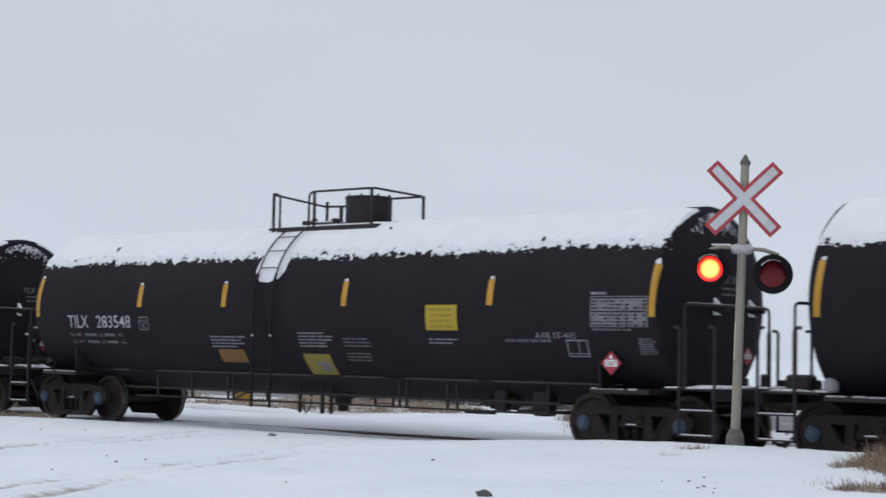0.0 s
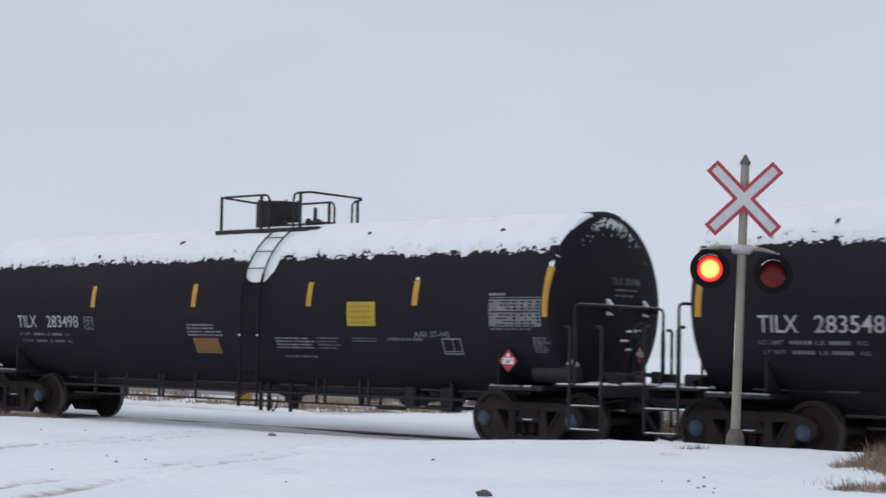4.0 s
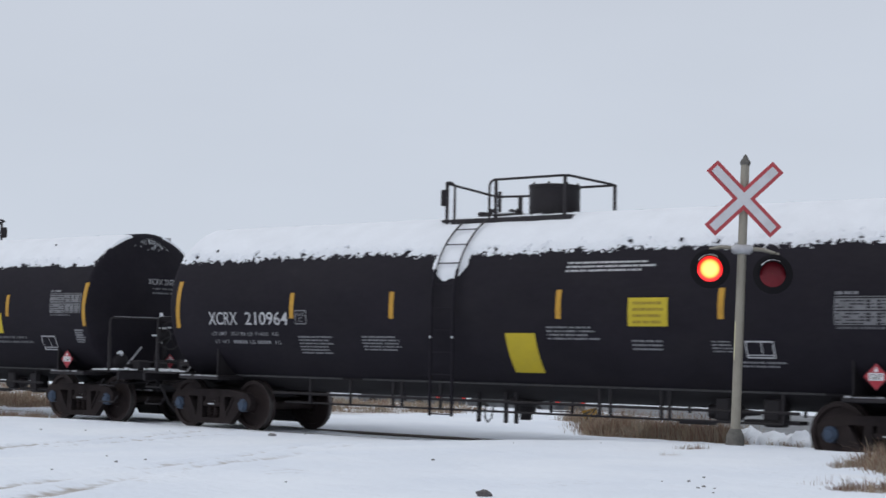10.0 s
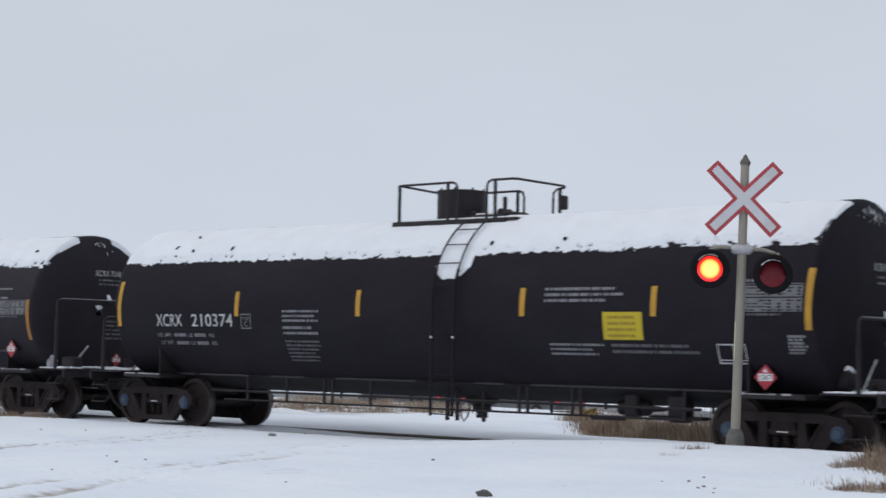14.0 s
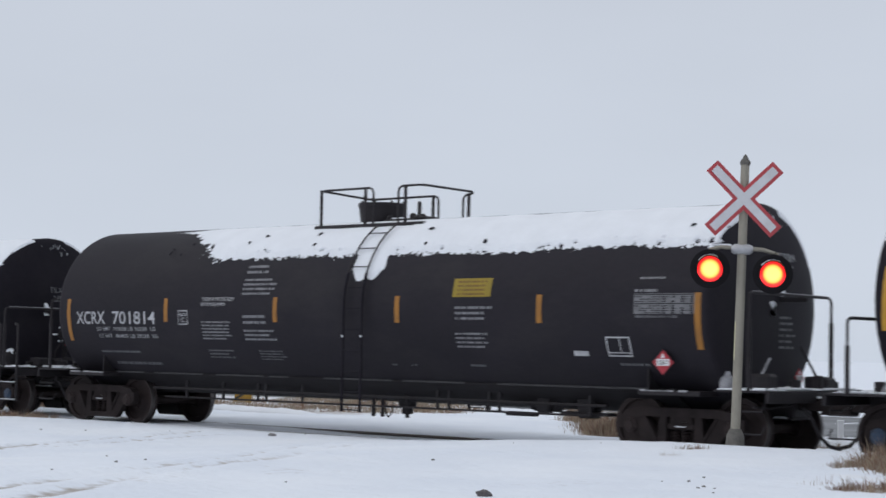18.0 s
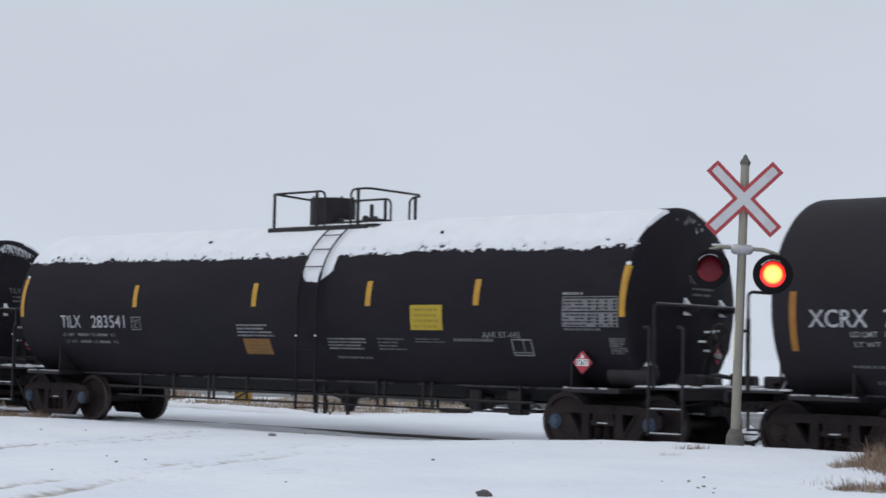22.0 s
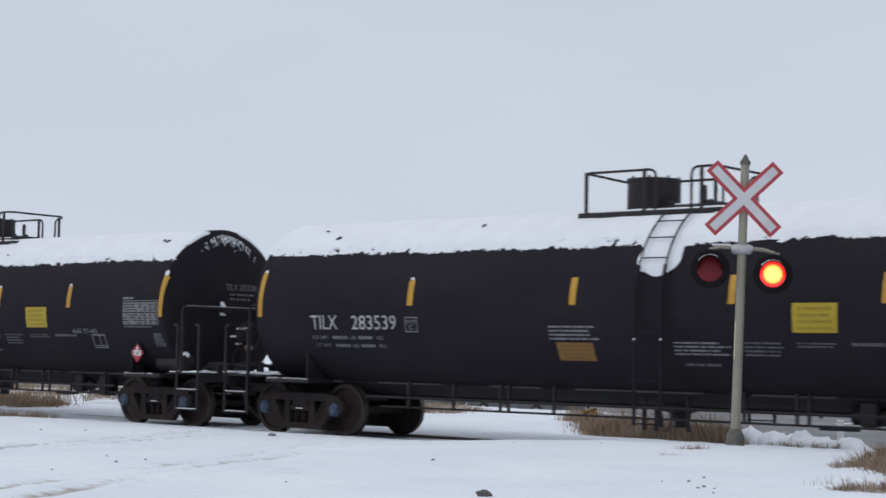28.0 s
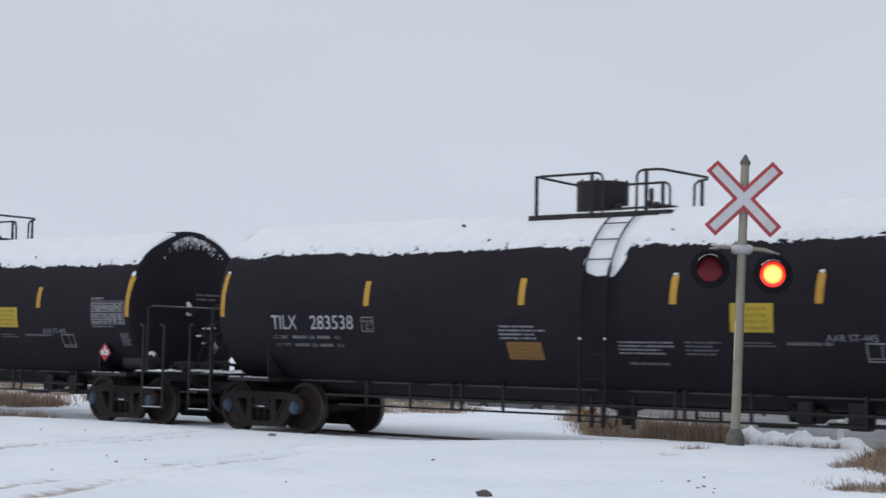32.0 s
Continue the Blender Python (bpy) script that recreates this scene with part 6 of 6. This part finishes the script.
def snow_heap(name, label, x0, x1, y, depth, height, seed, n=60, taper=0.1):
    """A lumpy bank of snow hung over grass, with folds running down its face."""
    g = Geo()
    rows = 20
    for i in range(n + 1):
        x = x0 + (x1 - x0) * i / n
        ends = min(1.0, min(i, n - i) / (n * 0.10))
        h = height * ends ** 0.6 * (0.88 + 0.25 * wob(x * 1.3, seed) + 0.22 * wob(x * 5.5, seed + 2) - taper * i / n)
        for j in range(rows + 1):
            q = j / rows
            yy = y - depth * 0.5 * math.cos(math.pi * q)
            fold = (0.26 * wob(x * 8.0, q * 1.0, seed + 5) + 0.06 * wob(x * 16.0, q * 3, seed + 6)) * math.sin(math.pi * q)
            prof = math.sin(math.pi * q) ** 0.8
            g.v.append((x, yy + fold, ground_z(x, yy) - 0.03 + h * prof * (1 + 0.22 * wob(x * 7, q * 4, seed) + 0.20 * wob(x * 17, q * 9, seed))))
    k = rows + 1
    for i in range(n):
        for j in range(rows):
            a = i * k + j
            g.f.append((a, a + k, a + k + 1, a + 1))
            g.m.append(0)
    tagged(part(name, g, SNOW_CAP), label, "snow bank", kind="structure")


snow_heap("snow_bank", "lumpy snow bank hung over dead grass behind the track", -16.75, -14.05, 4.1, 1.1, 0.40, 3, 240, 0.5)
snow_heap("snow_bank", "low ridge of snow on the verge", -8.6, -5.6, -7.5, 0.5, 0.05, 5)
snow_heap("snow_bank", "thin line of ploughed snow along the side road", -26.5, 2.0, 19.6, 0.5, 0.16, 21, 120)
snow_heap("snow_bank", "thin line of ploughed snow along the side road", -27.0, 0.0, 22.4, 0.35, 0.16, 25, 120)
snow_heap("snow_bank", "small snow ridge beyond the crossing", -37.5, -29.0, 5.6, 0.8, 0.16, 11)


def stone(x, y, size, seed, label, mat=None):
    bm = bmesh.new()
    bmesh.ops.create_icosphere(bm, subdivisions=2, radius=1.0)
    rnd = random.Random(seed)
    for v in bm.verts:
        q = 1 + 0.35 * wob(v.co.x * 1.3 + seed, v.co.y * 1.3, v.co.z * 1.3) + 0.1 * wob(v.co.x * 4 + seed, v.co.y * 4, v.co.z * 4)
        v.co = Vector((v.co.x * 1.25 * q, v.co.y * 0.9 * q, v.co.z * 0.62 * q)) * size
    me = bpy.data.meshes.new("stone")
    bm.to_mesh(me)
    bm.free()
    me.materials.append(mat or STONE)
    ob = new("stone", me)
    ob.matrix_world = pose(x, y, ground_z(x, y) + size * 0.32, 0, 0, rnd.uniform(0, 360))
    tagged(ob, label, "stone", "loose stones")


stone(-9.03, -12.2, 0.058, 3, "fist-sized dark stone lying in the snow")
stone(-20.45, -3.75, 0.05, 5, "small grey stone lying in the snow", CLOD)
for k, (x, y) in enumerate(((-8.93, -9.82), (-8.32, -10.17), (-8.36, -10.02), (-7.9, -10.59), (-8.98, -9.05), (-8.78, -9.61), (-8.23, -10.05), (-23.3, -5.24), (-23.6, -5.9), (-22.38, -4.23), (-22.0, -3.92),
                            (-13.62, -12.27), (-13.0, -13.48), (-14.08, -11.53), (-20.93, -2.54), (-13.4, -4.6), (-14.6, -4.9), (-12.4, -9.0), (-10.9, -12.6), (-16.4, -10.2))):
    stone(x, y, 0.010 + 0.004 * (k % 3), 20 + k, "small grey clod of frozen dirt on the snow", CLOD)


def road_strip(name, label, pts, z):
    g = Geo()
    k = len(pts)
    g.add([(x, y, z) for x, y in pts] + [(x, y, z - 0.3) for x, y in pts], [tuple(range(k))] + [(i, i + k, (i + 1) % k + k, (i + 1) % k) for i in range(k)])
    tagged(part(name, g, ASPHALT, smooth=False), label, "road", kind="structure")


road_strip("road_far", "grey highway beyond the track, streaked with snow", [(-400.0, 25.0), (300.0, 25.0), (300.0, 46.0), (-400.0, 46.0)], -0.97)
road_strip("road_near", "grey frozen side road in the dip behind the track", [(-24.5, 14.6), (-20.4, 10.6), (30.0, 10.6), (30.0, 24.2), (-30.5, 24.2)], -0.40)


def hazard_board(x, y, w, h, z0, label, tilt):
    board = new("hazard_marker")
    board.matrix_world = pose(x, y, ground_z(x, y) - 0.05, 0, tilt, 43)
    tagged(board, label, "marker", "markers beside the crossing")
    part("post", Geo().box(-0.03, 0.03, 0.006, 0.05, 0, z0 + h, 0.006), GALV, board)
    part("board", Geo().box(-w / 2, w / 2, -0.006, 0.004, z0, z0 + h, 0.002), AMBER_SHEET, board, "orange-yellow sheet-metal board", smooth=False)
    for k in range(3):
        a = z0 + h * (0.02 + 0.34 * k)
        lo, hi = a, min(a + h * 0.16, z0 + h)
        g = Geo().add([(-w / 2, -0.008, lo), (w / 2, -0.008, min(lo + w * 0.8, z0 + h)), (w / 2, -0.008, min(hi + w * 0.8, z0 + h)), (-w / 2, -0.008, hi)], [(0, 1, 2, 3)])
        part("stripe", g, INK, board, "black diagonal stripe", smooth=False)


hazard_board(-35.6, 9.4, 0.46, 0.52, 0.05, "yellow and black striped hazard marker beyond the track", 8)
hazard_board(-22.5, 7.7, 0.32, 0.44, 0.04, "weathered yellow and black hazard marker among weeds", -14)


def marker_post():
    x, y = -20.22, 14.4
    ob = new("marker_post")
    ob.matrix_world = pose(x, y, -0.42, 0, 0, 40)
    tagged(ob, "short white marker post beside the side road", "post")
    part("shaft", Geo().box(-0.07, 0.07, -0.03, 0.03, 0, 0.46, 0.01), WHITE, ob)
    part("cap", Geo().box(-0.08, 0.08, -0.04, 0.04, 0.46, 0.50, 0.01), WHITE, ob)


marker_post()


def utility_pole():
    x, y = -54.0, 22.0
    ob = new("utility_pole")
    ob.matrix_world = pose(x, y, -0.3)
    tagged(ob, "grey weathered utility pole beyond the highway", "utility pole")
    part("shaft", Geo().lathe([(0, 0.15), (6.0, 0.115), (6.02, 0.002)], n=14, axis="z"), GALV, ob)
    part("cap", Geo().lathe([(6.02, 0.14), (6.14, 0.14), (6.16, 0.002)], n=14, axis="z"), ALU, ob)


utility_pole()


CAR_PAINT = material("grey_car_paint", (0.09, 0.095, 0.105), 0.35, vary=0.1, scale=2, dirt=(0.3, 0.3, 0.3), dirt_amount=0.4)
GLASS_DARK = material("dark_car_window", (0.02, 0.022, 0.026), 0.12, vary=0.1, scale=2)
TYRE = material("tyre_rubber", (0.02, 0.02, 0.02), 0.8, vary=0.2, scale=8)


def parked_car(x, y, z, turn, label):
    ob = new("car")
    ob.matrix_world = pose(x, y, z, 0, 0, turn)
    tagged(ob, label, "car", "cars on the highway")
    part("body", Geo().prism([(-2.2, 0.30), (2.2, 0.30), (2.25, 0.62), (1.95, 0.80), (1.0, 0.88), (-2.05, 0.92), (-2.25, 0.70)], -0.85, 0.85), CAR_PAINT, ob)
    part("cabin", Geo().prism([(-1.85, 0.90), (0.95, 0.88), (0.30, 1.38), (-1.35, 1.40)], -0.74, 0.74), GLASS_DARK, ob)
    part("roof", Geo().box(-1.33, 0.28, -0.72, 0.72, 1.385, 1.42, 0.015), CAR_PAINT, ob)
    for u in (-1.35, 1.35):
        for s in (-1, 1):
            wheel = part("wheel", Geo().lathe([(-0.1, 0.002), (-0.1, 0.30), (-0.08, 0.32), (0.08, 0.32), (0.1, 0.30), (0.1, 0.002)], n=20), TYRE, ob, at=(u, s * 0.78, 0.32))
            part("rim", Geo().lathe([(-0.105, 0.002), (-0.105, 0.19)] if s < 0 else [(0.105, 0.19), (0.105, 0.002)], n=16), ALU, wheel)
    for s in (-1, 1):
        part("tail_light", Geo().box(-2.275, -2.2, s * 0.70 - 0.08, s * 0.70 + 0.08, 0.66, 0.76, 0.01), HOOD_LIT, ob, "glowing red tail light")
        part("head_light", Geo().box(2.1, 2.2, s * 0.62 - 0.16, s * 0.62 + 0.16, 0.58, 0.70, 0.01), WHITE, ob)


parked_car(-41.3, 29.0, -0.97, 176, "grey car standing on the highway with tail lights on")
parked_car(-47.3, 29.2, -0.97, 176, "grey car standing on the highway with tail lights on")

# ---- motion ----
ALONG = ((0.0, -48.118), (1.0, -44.125), (2.0, -40.192), (3.0, -36.212), (6.0, -24.21), (7.0, -20.181), (8.0, -16.16), (9.0, -12.105), (10.0, -8.092),
         (11.0, -4.047), (12.0, 0.0), (13.0, 4.037), (16.0, 16.267), (17.0, 20.287), (18.0, 24.34), (19.0, 28.416), (20.0, 32.487), (21.0, 36.597),
         (22.0, 40.723), (23.0, 44.877), (24.0, 49.009), (25.0, 53.17), (26.0, 57.35), (29.0, 69.989), (30.0, 74.188), (31.0, 78.44), (32.0, 82.648))
FLASH, FIRST, LONG = 0.9942, 0.10, 0.60       # period of the flasher, its first change, how long the second lamp burns


def along(t):
    """Where the train stands at t, smooth between the known times."""
    T, S = [a for a, _ in ALONG], [b for _, b in ALONG]
    i = max(0, min(len(T) - 2, int(np.searchsorted(T, t)) - 1))

    def slope(k):
        a, b = max(0, k - 1), min(len(T) - 1, k + 1)
        return (S[b] - S[a]) / (T[b] - T[a])
    h = T[i + 1] - T[i]
    q = (t - T[i]) / h
    m0, m1 = slope(i) * h, slope(i + 1) * h
    return (2 * q**3 - 3 * q**2 + 1) * S[i] + (q**3 - 2 * q**2 + q) * m0 + (-2 * q**3 + 3 * q**2) * S[i + 1] + (q**3 - q**2) * m1


def motions():
    times = [k * 0.5 for k in range(65)]
    spins = [round(k * 4 / FPS, 4) for k in range(241)]
    spins = [t for t in spins if t < 32.0] + [32.0]
    for car, sets, place in TRAIN:
        walk(car, [(t, pose(place + along(t), 0, 0)) for t in times])
        for ws in sets:
            x, y, z = ws.location
            base = x * 1.7
            walk(ws, [(t, Matrix.Translation((x, y, z)) @ Matrix.Rotation((along(t) + 48.118) / RW + base, 4, "Y")) for t in spins])
    for k, (lens, x, y, z, rot) in enumerate(LENSES):
        rows, lit, turn = [], None, 0.0
        changes = []
        n = -1
        while FIRST + n * FLASH < 32.5:
            t0 = FIRST + n * FLASH
            changes += [(t0 - 0.0433, k == 1), (t0 + LONG - 0.04, k == 0)]
            n += 1
        state = k == 0
        keys = [(0.0, 0.0 if state else 180.0)]
        ang = keys[0][1]
        for t, on in changes:
            fades = k == 0 and not on       # the first lamp glows on for a moment after the second has come up
            t += 0.05 if fades else 0.0
            f = round(t * FPS)
            whole = FPS * round((f + 1.5) / FPS)
            if f < whole < f + 3:
                f = whole if t + (0.02 if fades else 0.0433) >= whole / FPS else whole - 3
            if f < 2 or f > 957 or on == state:
                continue
            keys.append((f / FPS, ang))
            for st in (1, 2, 3):
                keys.append(((f + st) / FPS, ang + 60.0 * st))
            ang += 180.0
            state = on
        keys.append((32.0, ang))
        walk(lens, [(t, rot @ Matrix.Translation((x, y, z)) @ Matrix.Rotation(radians(a), 4, "X")) for t, a in keys])


motions()
